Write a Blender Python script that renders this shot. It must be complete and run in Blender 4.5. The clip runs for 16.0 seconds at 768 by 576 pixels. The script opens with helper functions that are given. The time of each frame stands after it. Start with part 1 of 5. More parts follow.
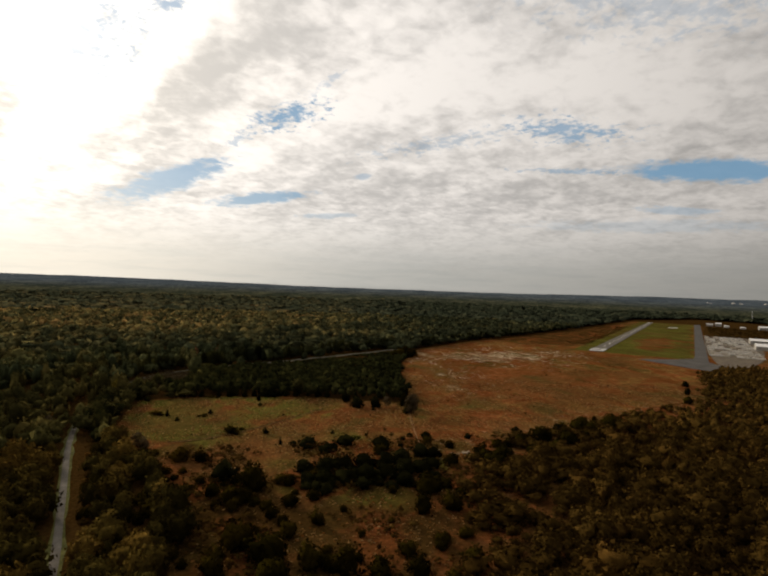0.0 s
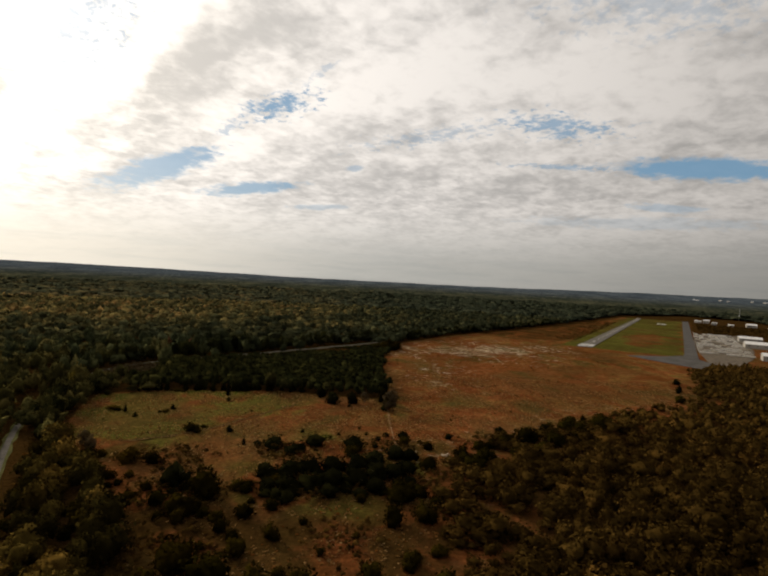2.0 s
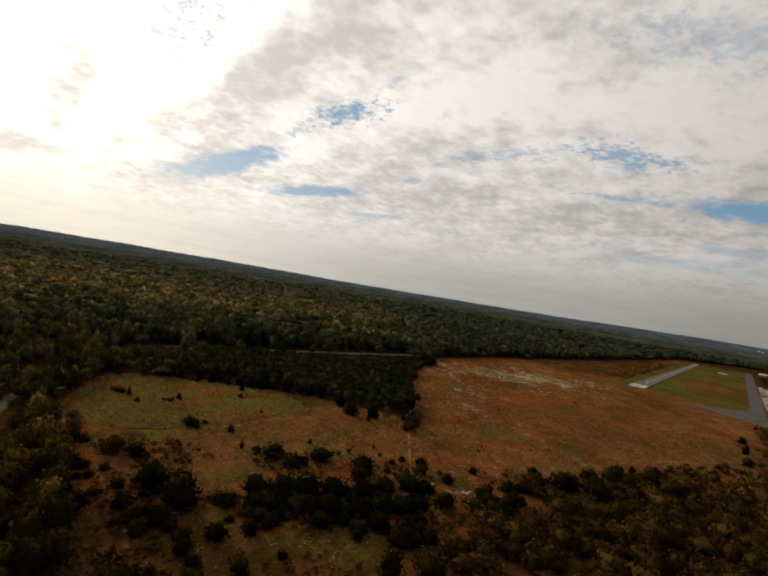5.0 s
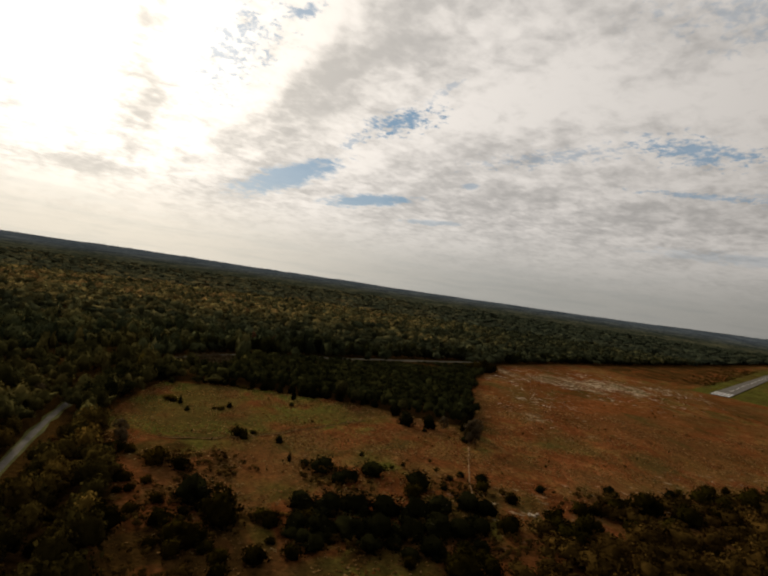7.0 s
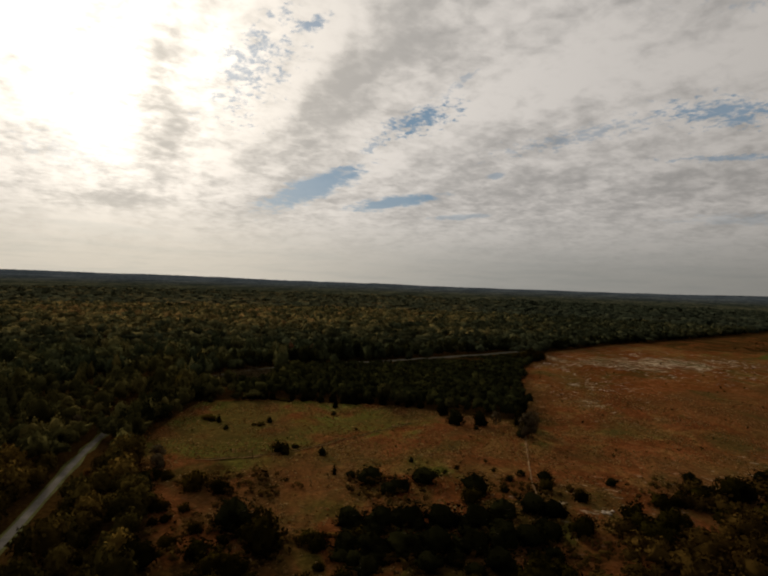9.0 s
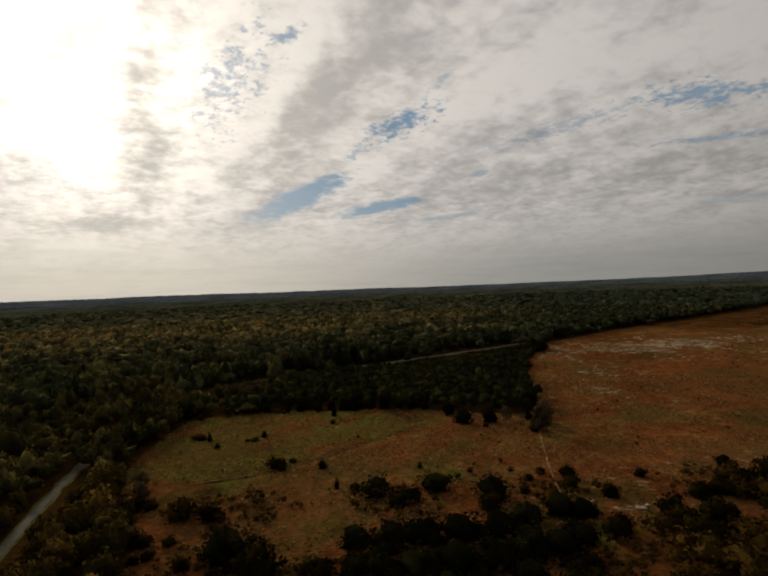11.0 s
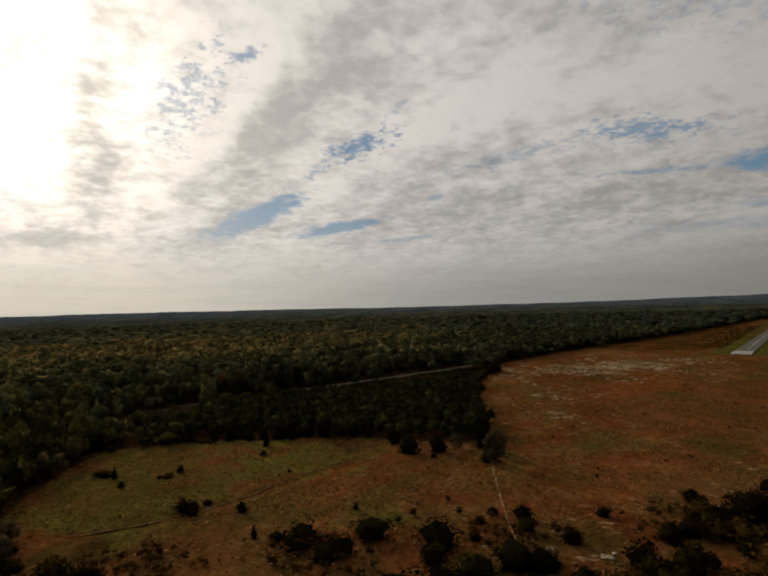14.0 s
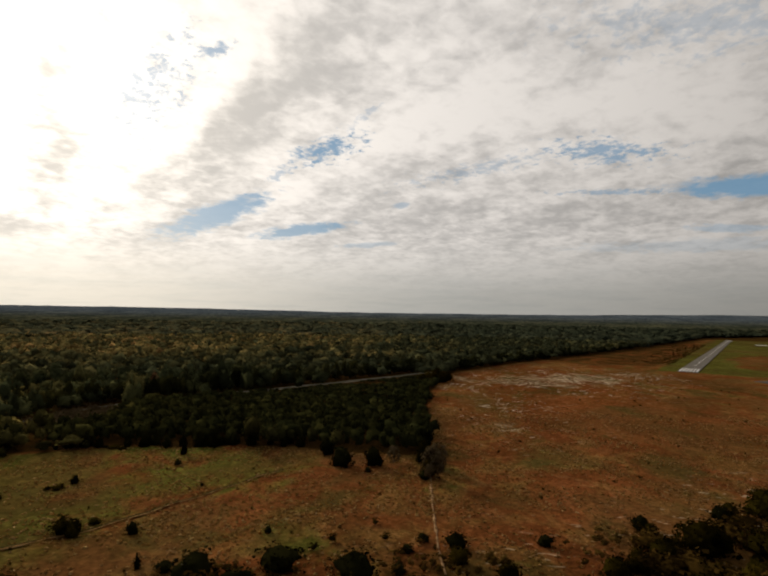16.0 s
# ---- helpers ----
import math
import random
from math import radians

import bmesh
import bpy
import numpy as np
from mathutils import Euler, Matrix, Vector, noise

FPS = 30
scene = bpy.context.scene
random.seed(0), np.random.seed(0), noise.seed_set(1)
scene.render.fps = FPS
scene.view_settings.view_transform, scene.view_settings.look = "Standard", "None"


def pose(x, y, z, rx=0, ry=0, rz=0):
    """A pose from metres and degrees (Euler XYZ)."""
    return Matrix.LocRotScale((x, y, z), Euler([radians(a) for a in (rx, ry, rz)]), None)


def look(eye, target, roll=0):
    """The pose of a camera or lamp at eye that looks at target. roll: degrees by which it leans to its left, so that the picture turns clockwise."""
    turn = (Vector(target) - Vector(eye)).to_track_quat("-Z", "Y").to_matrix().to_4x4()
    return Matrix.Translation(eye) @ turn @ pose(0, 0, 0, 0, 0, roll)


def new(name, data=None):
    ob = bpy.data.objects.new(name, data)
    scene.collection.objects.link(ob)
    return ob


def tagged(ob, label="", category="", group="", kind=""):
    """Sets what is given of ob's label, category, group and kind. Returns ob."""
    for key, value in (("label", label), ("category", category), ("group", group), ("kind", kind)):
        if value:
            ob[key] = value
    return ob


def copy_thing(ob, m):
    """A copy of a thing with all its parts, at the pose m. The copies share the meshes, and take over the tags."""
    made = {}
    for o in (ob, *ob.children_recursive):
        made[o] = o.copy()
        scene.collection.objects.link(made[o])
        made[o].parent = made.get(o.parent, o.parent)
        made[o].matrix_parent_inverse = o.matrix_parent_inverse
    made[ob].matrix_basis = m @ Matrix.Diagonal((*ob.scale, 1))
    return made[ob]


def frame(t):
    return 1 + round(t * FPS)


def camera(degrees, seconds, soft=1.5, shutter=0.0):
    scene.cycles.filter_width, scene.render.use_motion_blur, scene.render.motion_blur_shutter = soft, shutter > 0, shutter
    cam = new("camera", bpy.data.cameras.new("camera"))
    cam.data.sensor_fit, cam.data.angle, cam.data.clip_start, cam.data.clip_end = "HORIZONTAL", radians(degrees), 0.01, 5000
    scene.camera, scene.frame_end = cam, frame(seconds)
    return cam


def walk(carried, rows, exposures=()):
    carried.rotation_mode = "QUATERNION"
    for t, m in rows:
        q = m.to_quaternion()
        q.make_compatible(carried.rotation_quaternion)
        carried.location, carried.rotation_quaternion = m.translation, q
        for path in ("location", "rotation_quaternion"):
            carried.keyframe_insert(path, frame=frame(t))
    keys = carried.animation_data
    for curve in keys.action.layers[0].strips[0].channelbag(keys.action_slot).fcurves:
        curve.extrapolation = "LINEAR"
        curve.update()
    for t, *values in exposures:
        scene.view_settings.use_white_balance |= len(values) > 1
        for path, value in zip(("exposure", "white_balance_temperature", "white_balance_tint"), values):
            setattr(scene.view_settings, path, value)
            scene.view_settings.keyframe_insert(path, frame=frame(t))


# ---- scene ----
cam = camera(72.0, 16.0, soft=2.2)
PATH = [
    (0.0, (1.45, -0.80, 107.16), (-0.86, 99.18, 106.80), 2.09),
    (0.5, (3.27, 5.64, 106.49), (2.12, 105.63, 105.95), 2.18),
    (1.0, (5.32, 12.54, 105.89), (5.08, 112.54, 105.11), 2.19),
    (1.5, (7.67, 20.12, 105.30), (7.49, 120.11, 103.94), 2.38),
    (2.0, (10.04, 27.95, 104.62), (9.65, 127.93, 102.94), 2.98),
    (2.5, (12.02, 35.58, 103.88), (11.24, 135.56, 102.24), 4.31),
    (3.0, (13.54, 42.65, 103.05), (11.90, 142.63, 101.76), 5.65),
    (3.5, (14.69, 49.15, 102.15), (11.52, 149.09, 101.24), 6.98),
    (4.0, (15.58, 55.33, 101.35), (10.90, 155.22, 100.72), 8.43),
    (6.5, (18.99, 83.22, 97.32), (1.18, 181.62, 96.90), 8.57),
    (7.0, (18.85, 88.24, 96.74), (-1.46, 186.15, 96.13), 8.12),
    (7.5, (18.64, 93.07, 95.98), (-3.43, 190.60, 95.24), 6.38),
    (8.0, (18.23, 97.91, 95.13), (-5.68, 195.01, 94.19), 4.86),
    (8.5, (17.60, 102.87, 94.13), (-8.07, 199.51, 92.99), 3.41),
    (11.0, (11.22, 129.77, 86.72), (-14.38, 226.43, 86.69), -2.40),
    (11.5, (10.14, 134.80, 85.62), (-14.30, 231.77, 86.26), -2.99),
    (12.0, (9.40, 139.60, 84.72), (-13.87, 236.84, 86.13), -3.35),
    (12.5, (9.20, 144.35, 83.99), (-12.71, 241.90, 86.23), -3.39),
    (13.0, (9.70, 149.67, 83.58), (-11.01, 247.46, 86.34), -3.30),
    (13.5, (10.73, 155.62, 83.14), (-8.27, 253.74, 86.64), -2.58),
    (14.0, (12.04, 162.42, 82.81), (-5.29, 260.84, 86.47), -1.71),
    (14.5, (13.61, 169.43, 82.16), (-1.78, 268.17, 85.72), -0.92),
    (15.0, (15.35, 176.38, 81.29), (2.01, 275.40, 85.24), -0.30),
    (15.5, (17.23, 183.13, 80.24), (5.63, 282.37, 84.32), 0.45),
    (16.0, (19.18, 189.87, 79.10), (9.07, 289.25, 83.79), 0.82),
]
walk(cam, [(t, look(eye, target, roll)) for t, eye, target, roll in PATH],
     [(t, stops, 6800, 12) for t, stops in ((0, 0.10), (3.5, 0.03), (7, -0.20), (8, -0.5), (8.7, -0.53), (11, -0.56), (13.5, -0.55), (14.7, -0.52), (16, -0.08))])

# ---- light ----
SUN_AZ, SUN_EL = -44.0, 21.0          # degrees, from +y towards +x, and above the horizon
world = bpy.data.worlds.new("sky")
scene.world = world
world.use_nodes = True


class Nodes:
    """Small helper that chains shader nodes."""

    def __init__(self, tree):
        self.tree = tree
        self.tree.nodes.clear()

    def add(self, kind, **given):
        n = self.tree.nodes.new(kind)
        for k, v in given.items():
            if k == "operation":
                n.operation = v
            elif k == "sky_type":
                n.sky_type = v
            elif k == "blend_type":
                n.blend_type = v
            elif k == "data_type":
                n.data_type = v
            elif k == "interpolation_type":
                n.interpolation_type = v
            elif k == "attribute_name":
                n.attribute_name = v
        return n

    def put(self, socket, value):
        if isinstance(value, bpy.types.NodeSocket):
            self.tree.links.new(value, socket)
        elif isinstance(value, (tuple, list)) and len(value) == 3 and socket.type == "RGBA":
            socket.default_value = (*value, 1)
        else:
            socket.default_value = value

    def math(self, op, a, b=0.0, c=None, clamp=False):
        n = self.add("ShaderNodeMath", operation=op)
        n.use_clamp = clamp
        self.put(n.inputs[0], a)
        self.put(n.inputs[1], b)
        if c is not None:
            self.put(n.inputs[2], c)
        return n.outputs[0]

    def vec(self, op, a, b=(0, 0, 0)):
        n = self.add("ShaderNodeVectorMath", operation=op)
        self.put(n.inputs[0], a)
        self.put(n.inputs[1], b)
        return n.outputs["Value"] if op in ("DOT_PRODUCT", "LENGTH") else n.outputs[0]

    def xyz(self, x, y, z=0.0):
        n = self.add("ShaderNodeCombineXYZ")
        for s, v in zip(n.inputs, (x, y, z)):
            self.put(s, v)
        return n.outputs[0]

    def split(self, v):
        n = self.add("ShaderNodeSeparateXYZ")
        self.put(n.inputs[0], v)
        return n.outputs

    def noise(self, at, scale, detail=4.0, rough=0.5, distort=0.0):
        n = self.add("ShaderNodeTexNoise")
        self.put(n.inputs["Vector"], at)
        self.put(n.inputs["Scale"], scale)
        self.put(n.inputs["Detail"], detail)
        self.put(n.inputs["Roughness"], rough)
        self.put(n.inputs["Distortion"], distort)
        return n.outputs[0]

    def step(self, x, lo, hi):
        n = self.add("ShaderNodeMapRange", interpolation_type="SMOOTHSTEP")
        self.put(n.inputs["Value"], x)
        self.put(n.inputs["From Min"], lo)
        self.put(n.inputs["From Max"], hi)
        return n.outputs[0]

    def mix(self, f, a, b, blend="MIX"):
        n = self.add("ShaderNodeMix", data_type="RGBA", blend_type=blend)
        self.put(n.inputs[0], f)
        self.put(n.inputs[6], a)
        self.put(n.inputs[7], b)
        return n.outputs[2]

    def attr(self, name):
        return self.add("ShaderNodeAttribute", attribute_name=name).outputs["Fac"]


# heavier banks in the sheet: azimuth, elevation, half length, half width, slope, weight
BANKS = ((4.0, 9.5, 24.0, 3.6, 4, 0.30), (-38.5, 18.5, 9.0, 2.6, 88, 0.42), (-22.0, 18.0, 10.0, 3.0, 52, 0.46), (-4.5, 14.7, 6.5, 1.5, 14, 0.34), (-13.5, 24.5, 5.0, 3.6, 40, 0.30), (-43.0, 7.0, 3.2, 0.8, 3, 0.50),
         (-24.5, 21.5, 9.0, 1.6, 52, -0.34), (-15.5, 12.8, 8.0, 1.1, 27, -0.30), (8.0, 21.5, 14.0, 3.2, 6, -0.24), (27.0, 18.0, 11.0, 2.4, -8, -0.16), (3.5, 2.4, 8.0, 0.9, -7, 0.30))
# gaps in the sheet: azimuth, elevation, half length, half width, slope, how torn, how clear
GAPS = ((-23.6, 9.8, 5.6, 1.22, 23, 0.8, 1.0), (-14.7, 8.7, 4.8, 0.60, 9, 0.8, 0.95), (-12.2, 17.2, 3.9, 1.25, 20, 1.9, 1.0), (-8.4, 20.6, 2.0, 0.40, 36, 2.4, 0.4),
        (-17.2, 14.5, 1.8, 0.55, 30, 2.4, 0.6), (-7.8, 7.3, 3.0, 0.26, 4, 0.8, 0.45), (16.8, 16.2, 5.2, 1.15, -7, 2.0, 0.80), (4.5, 15.3, 7.0, 0.75, 9, 2.4, 0.42),
        (30.2, 11.6, 7.4, 0.98, -4, 0.6, 1.0), (18.0, 12.2, 5.5, 0.30, -3, 1.8, 0.6), (27.4, 8.1, 3.2, 0.38, -5, 0.9, 0.42), (25.0, 6.7, 10.0, 0.55, -1, 1.2, 0.22),
        (-30.2, 21.3, 4.6, 2.3, 58, 3.2, 0.75), (-24.6, 25.4, 2.0, 0.75, 20, 1.8, 0.85), (-47.0, 10.8, 4.0, 1.2, -8, 3.0, 0.4), (-43.5, 4.4, 5.0, 0.42, -3, 0.8, 0.45),
        (25.0, 26.0, 11.0, 2.2, -10, 2.4, 0.34), (-4.0, 11.6, 1.0, 0.3, 8, 0.8, 0.5))


def build_sky():
    """A broken sheet of cloud in long bands under a blue sky, brightest round the veiled sun."""
    n = Nodes(world.node_tree)
    way = n.add("ShaderNodeTexCoord").outputs["Generated"]
    dx, dy, dz = n.split(way)
    az = n.math("MULTIPLY", n.math("ARCTAN2", dx, dy), 57.2958)
    el = n.math("MULTIPLY", n.math("ARCSINE", dz), 57.2958)
    # the sheet lies level overhead, so its lumps flatten towards the horizon
    up = n.math("ADD", n.math("MAXIMUM", dz, 0.0), 0.20)
    u, v = n.math("DIVIDE", dx, up), n.math("DIVIDE", dy, up)
    ca, sa = math.cos(radians(-47)), math.sin(radians(-47))
    along = n.math("ADD", n.math("MULTIPLY", u, sa), n.math("MULTIPLY", v, ca))
    across = n.math("SUBTRACT", n.math("MULTIPLY", u, ca), n.math("MULTIPLY", v, sa))
    band = n.noise(n.xyz(n.math("MULTIPLY", along, 0.34), across, 3.7), 2.6, 4, 0.5, 0.5)
    lump = n.noise(n.xyz(n.math("MULTIPLY", along, 0.75), across, 9.1), 4.6, 4, 0.5, 0.4)
    puff = n.noise(n.xyz(along, across, 4.4), 11.0, 4, 0.5, 0.4)
    fleck = n.noise(n.xyz(along, n.math("MULTIPLY", across, 0.8), 7.7), 27.0, 3, 0.55, 0.3)
    torn = n.noise(n.xyz(along, across, 3.1), 15.0, 3, 0.5, 0.4)
    torn = n.math("ADD", n.math("MULTIPLY", torn, 0.62), n.math("MULTIPLY", fleck, 0.38))
    speck = n.math("ADD", n.math("MULTIPLY", n.noise(n.xyz(along, across, 2.3), 20.0, 3, 0.55, 0.5), 0.55), n.math("MULTIPLY", n.noise(n.xyz(along, across, 6.3), 44.0, 3, 0.55, 0.4), 0.45))
    open_sky = 0.0
    for ga, ge, half, wide, slope, broken, clear_ in GAPS:
        c, s = math.cos(radians(slope)), math.sin(radians(slope))
        a, e = n.math("SUBTRACT", az, ga), n.math("SUBTRACT", el, ge)
        p = n.math("DIVIDE", n.math("ADD", n.math("MULTIPLY", a, c), n.math("MULTIPLY", e, s)), half)
        q = n.math("DIVIDE", n.math("SUBTRACT", n.math("MULTIPLY", e, c), n.math("MULTIPLY", a, s)), wide)
        d = n.math("SQRT", n.math("ADD", n.math("MULTIPLY", p, p), n.math("MULTIPLY", q, q)))
        d = n.math("ADD", d, n.math("MULTIPLY", n.math("SUBTRACT", torn if broken < 1.5 else speck, 0.5), 3.0 * broken))
        if broken >= 1.5:
            d = n.math("ADD", d, 0.16 * broken)
        soft_edge = 0.22 + 0.20 * broken
        open_sky = n.math("MAXIMUM", open_sky, n.math("MULTIPLY", n.step(d, 0.95 + soft_edge, 0.95 - soft_edge), clear_))
    # thickness of the sheet, thinner and hazier towards the horizon
    thick = n.math("ADD", n.math("MULTIPLY", band, 0.60), n.math("MULTIPLY", lump, 0.60))
    thick = n.math("ADD", thick, n.math("MULTIPLY", n.math("SUBTRACT", puff, 0.5), 0.80))
    thick = n.math("ADD", thick, n.math("MULTIPLY", n.math("SUBTRACT", fleck, 0.5), 0.42))
    for ba, be, half, wide_, slope, weight in BANKS:
        c, s = math.cos(radians(slope)), math.sin(radians(slope))
        a, e = n.math("SUBTRACT", az, ba), n.math("SUBTRACT", el, be)
        p = n.math("DIVIDE", n.math("ADD", n.math("MULTIPLY", a, c), n.math("MULTIPLY", e, s)), half)
        q = n.math("DIVIDE", n.math("SUBTRACT", n.math("MULTIPLY", e, c), n.math("MULTIPLY", a, s)), wide_)
        d = n.math("ADD", n.math("MULTIPLY", p, p), n.math("MULTIPLY", q, q))
        thick = n.math("ADD", thick, n.math("MULTIPLY", n.math("EXPONENT", n.math("MULTIPLY", d, -1.0)), 0.7 * weight))
    grey = n.step(thick, 0.36, 1.06)
    low = n.step(el, 9.0, 0.5)
    grey = n.math("MULTIPLY", grey, n.math("SUBTRACT", 1.0, n.math("MULTIPLY", low, 0.65)))
    cloud = n.mix(grey, (0.930, 0.908, 0.874), (0.525, 0.520, 0.508))
    haze = n.mix(n.step(az, -38, 3), (0.70, 0.668, 0.585), (0.422, 0.430, 0.402))
    bars = n.noise(n.xyz(n.math("MULTIPLY", az, 0.14), n.math("MULTIPLY", el, 1.5), 2.0), 0.9, 4, 0.55, 0.3)
    haze = n.mix(n.step(bars, 0.40, 0.66), haze, n.mix(1.0, haze, (0.90, 0.92, 0.93), "MULTIPLY"))
    cloud = n.mix(n.math("MULTIPLY", low, 0.85), cloud, haze)
    # away from the sun the sheet is duller
    sun = (math.sin(radians(SUN_AZ)) * math.cos(radians(SUN_EL)), math.cos(radians(SUN_AZ)) * math.cos(radians(SUN_EL)), math.sin(radians(SUN_EL)))
    toward = n.vec("DOT_PRODUCT", way, sun)
    apart = n.math("MULTIPLY", n.math("ARCCOSINE", n.math("MINIMUM", toward, 0.99999)), 57.2958)
    near = n.math("EXPONENT", n.math("MULTIPLY", n.math("POWER", n.math("DIVIDE", apart, 9.5), 2.0), -1.0))
    wide = n.math("EXPONENT", n.math("MULTIPLY", n.math("POWER", n.math("DIVIDE", apart, 25.0), 2.0), -1.0))
    gain = n.math("ADD", n.math("ADD", 0.20, n.math("MULTIPLY", n.step(apart, 122.0, 25.0), 0.75)), n.math("ADD", n.math("MULTIPLY", n.math("MULTIPLY", near, 1.6), n.math("SUBTRACT", 1.0, n.math("MULTIPLY", grey, 0.8))), n.math("MULTIPLY", wide, 0.66)))
    sky = n.add("ShaderNodeTexSky", sky_type="NISHITA")
    sky.sun_disc = False
    sky.sun_elevation, sky.sun_rotation = radians(SUN_EL), radians(SUN_AZ)
    blue = n.vec("SCALE", sky.outputs[0])
    blue.node.inputs["Scale"].default_value = 0.10
    blue = n.mix(0.75, blue, (0.15, 0.345, 0.55))
    cloud = n.mix(wide, cloud, n.mix(1.0, cloud, (1.0, 0.965, 0.89), "MULTIPLY"))
    lit = n.vec("SCALE", cloud)
    n.put(lit.node.inputs["Scale"], gain)
    clear = n.vec("SCALE", blue)
    n.put(clear.node.inputs["Scale"], n.math("ADD", 0.85, n.math("MULTIPLY", n.math("ADD", near, wide), 0.25)))
    lit = n.mix(n.math("MULTIPLY", open_sky, 0.93), lit, clear)
    below = n.mix(n.step(dz, -0.02, 0.0), (0.06, 0.055, 0.04), lit)
    bg = n.add("ShaderNodeBackground")
    n.put(bg.inputs[0], below)
    bg.inputs[1].default_value = 1.0
    out = n.add("ShaderNodeOutputWorld")
    n.tree.links.new(bg.outputs[0], out.inputs[0])


build_sky()
sun_data = bpy.data.lights.new("sun", "SUN")
sun_data.energy, sun_data.angle, sun_data.color = 2.4, radians(7), (1.0, 0.87, 0.68)
sun_lamp = new("sun", sun_data)
sun_lamp.matrix_world = look((0, 0, 0), (-math.sin(radians(SUN_AZ)) * math.cos(radians(SUN_EL)),
                                        -math.cos(radians(SUN_AZ)) * math.cos(radians(SUN_EL)), -math.sin(radians(SUN_EL))))


# ---- materials ----
def material(name, colour, rough=0.9, bump=None, see=0.0, spec=0.2):
    """colour(n, at) gives a colour socket or triple; bump: (scale, height); see: share of light let through."""
    m = bpy.data.materials.new(name)
    m.use_nodes = True
    n = Nodes(m.node_tree)
    geo = n.add("ShaderNodeNewGeometry")
    at = geo.outputs["Position"]
    col = colour(n, at) if callable(colour) else colour
    p = n.add("ShaderNodeBsdfPrincipled")
    n.put(p.inputs["Base Color"], col)
    n.put(p.inputs["Roughness"], rough)
    p.inputs["Specular IOR Level"].default_value = spec
    if bump:
        b = n.add("ShaderNodeBump")
        n.put(b.inputs["Height"], n.noise(at, bump[0], 4, 0.6))
        b.inputs["Strength"].default_value = 0.8
        b.inputs["Distance"].default_value = bump[1]
        n.tree.links.new(b.outputs[0], p.inputs["Normal"])
    end = p.outputs[0]
    if see:
        t = n.add("ShaderNodeBsdfTranslucent")
        n.put(t.inputs[0], col)
        s = n.add("ShaderNodeMixShader")
        s.inputs[0].default_value = see
        n.tree.links.new(end, s.inputs[1])
        n.tree.links.new(t.outputs[0], s.inputs[2])
        end = s.outputs[0]
    out = n.add("ShaderNodeOutputMaterial")
    n.tree.links.new(end, out.inputs[0])
    return m


def ramp(n, x, stops):
    r = n.add("ShaderNodeValToRGB")
    n.put(r.inputs[0], x)
    e = r.color_ramp.elements
    while len(e) < len(stops):
        e.new(0.5)
    for k, (where, c) in zip(e, stops):
        k.position, k.color = where, (*c, 1)
    return r.outputs[0]


def leaf_colour(stops, single, vary=1.0, woods=False):
    def colour(n, at):
        own = n.add("ShaderNodeObjectInfo").outputs["Random"] if single else n.attr("tint")
        patch = n.noise(at, 0.0065, 4, 0.6)
        x = n.math("ADD", n.math("MULTIPLY", own, 0.70), n.math("MULTIPLY", n.math("SUBTRACT", patch, 0.53), 1.7))
        leaf = n.add("ShaderNodeNewGeometry").outputs["Random Per Island"]
        x = n.math("SUBTRACT", x, n.math("MULTIPLY", n.step(n.split(at)[0], -230.0, 140.0), 0.42))
        # lighter towards the far left: rim light and haze put into the tint
        x = n.math("ADD", x, n.math("MULTIPLY", n.step(n.split(at)[0], -180.0, -520.0), 0.14))
        if woods:  # greener close by, a belt of yellow crowns farther back
            far = n.vec("LENGTH", n.xyz(n.math("SUBTRACT", n.split(at)[0], 15.0), n.math("SUBTRACT", n.split(at)[1], 95.0)))
            x = n.math("SUBTRACT", x, n.math("MULTIPLY", n.step(far, 1000.0, 780.0), 0.20))
            x = n.math("ADD", x, n.math("MULTIPLY", n.math("MULTIPLY", n.step(far, 900.0, 1150.0), n.step(far, 2300.0, 1700.0)), 0.10))
        x = n.math("ADD", x, n.math("MULTIPLY", n.math("SUBTRACT", leaf, 0.5), 0.07), clamp=True)
        c = ramp(n, x, stops)
        tone = n.math("FRACT", n.math("MULTIPLY", own, 7.3))
        tone = n.math("MULTIPLY", n.math("ADD", 1.0 - 0.42 * vary, n.math("MULTIPLY", tone, 0.84 * vary)), n.math("ADD", 1.0 - 0.12 * vary, n.math("MULTIPLY", leaf, 0.24 * vary)))
        tuft = n.math("ADD", 0.68, n.math("MULTIPLY", n.noise(at, 0.45, 3, 0.6), 0.64))
        tone = n.math("MULTIPLY", tone, tuft)
        # stands of like trees, lighter or darker together
        tone = n.math("MULTIPLY", tone, n.math("ADD", 0.30, n.math("MULTIPLY", n.noise(at, 0.030, 3, 0.6, 0.5), 1.40)))
        return n.mix(1.0, c, n.xyz(tone, tone, tone), "MULTIPLY")
    return colour


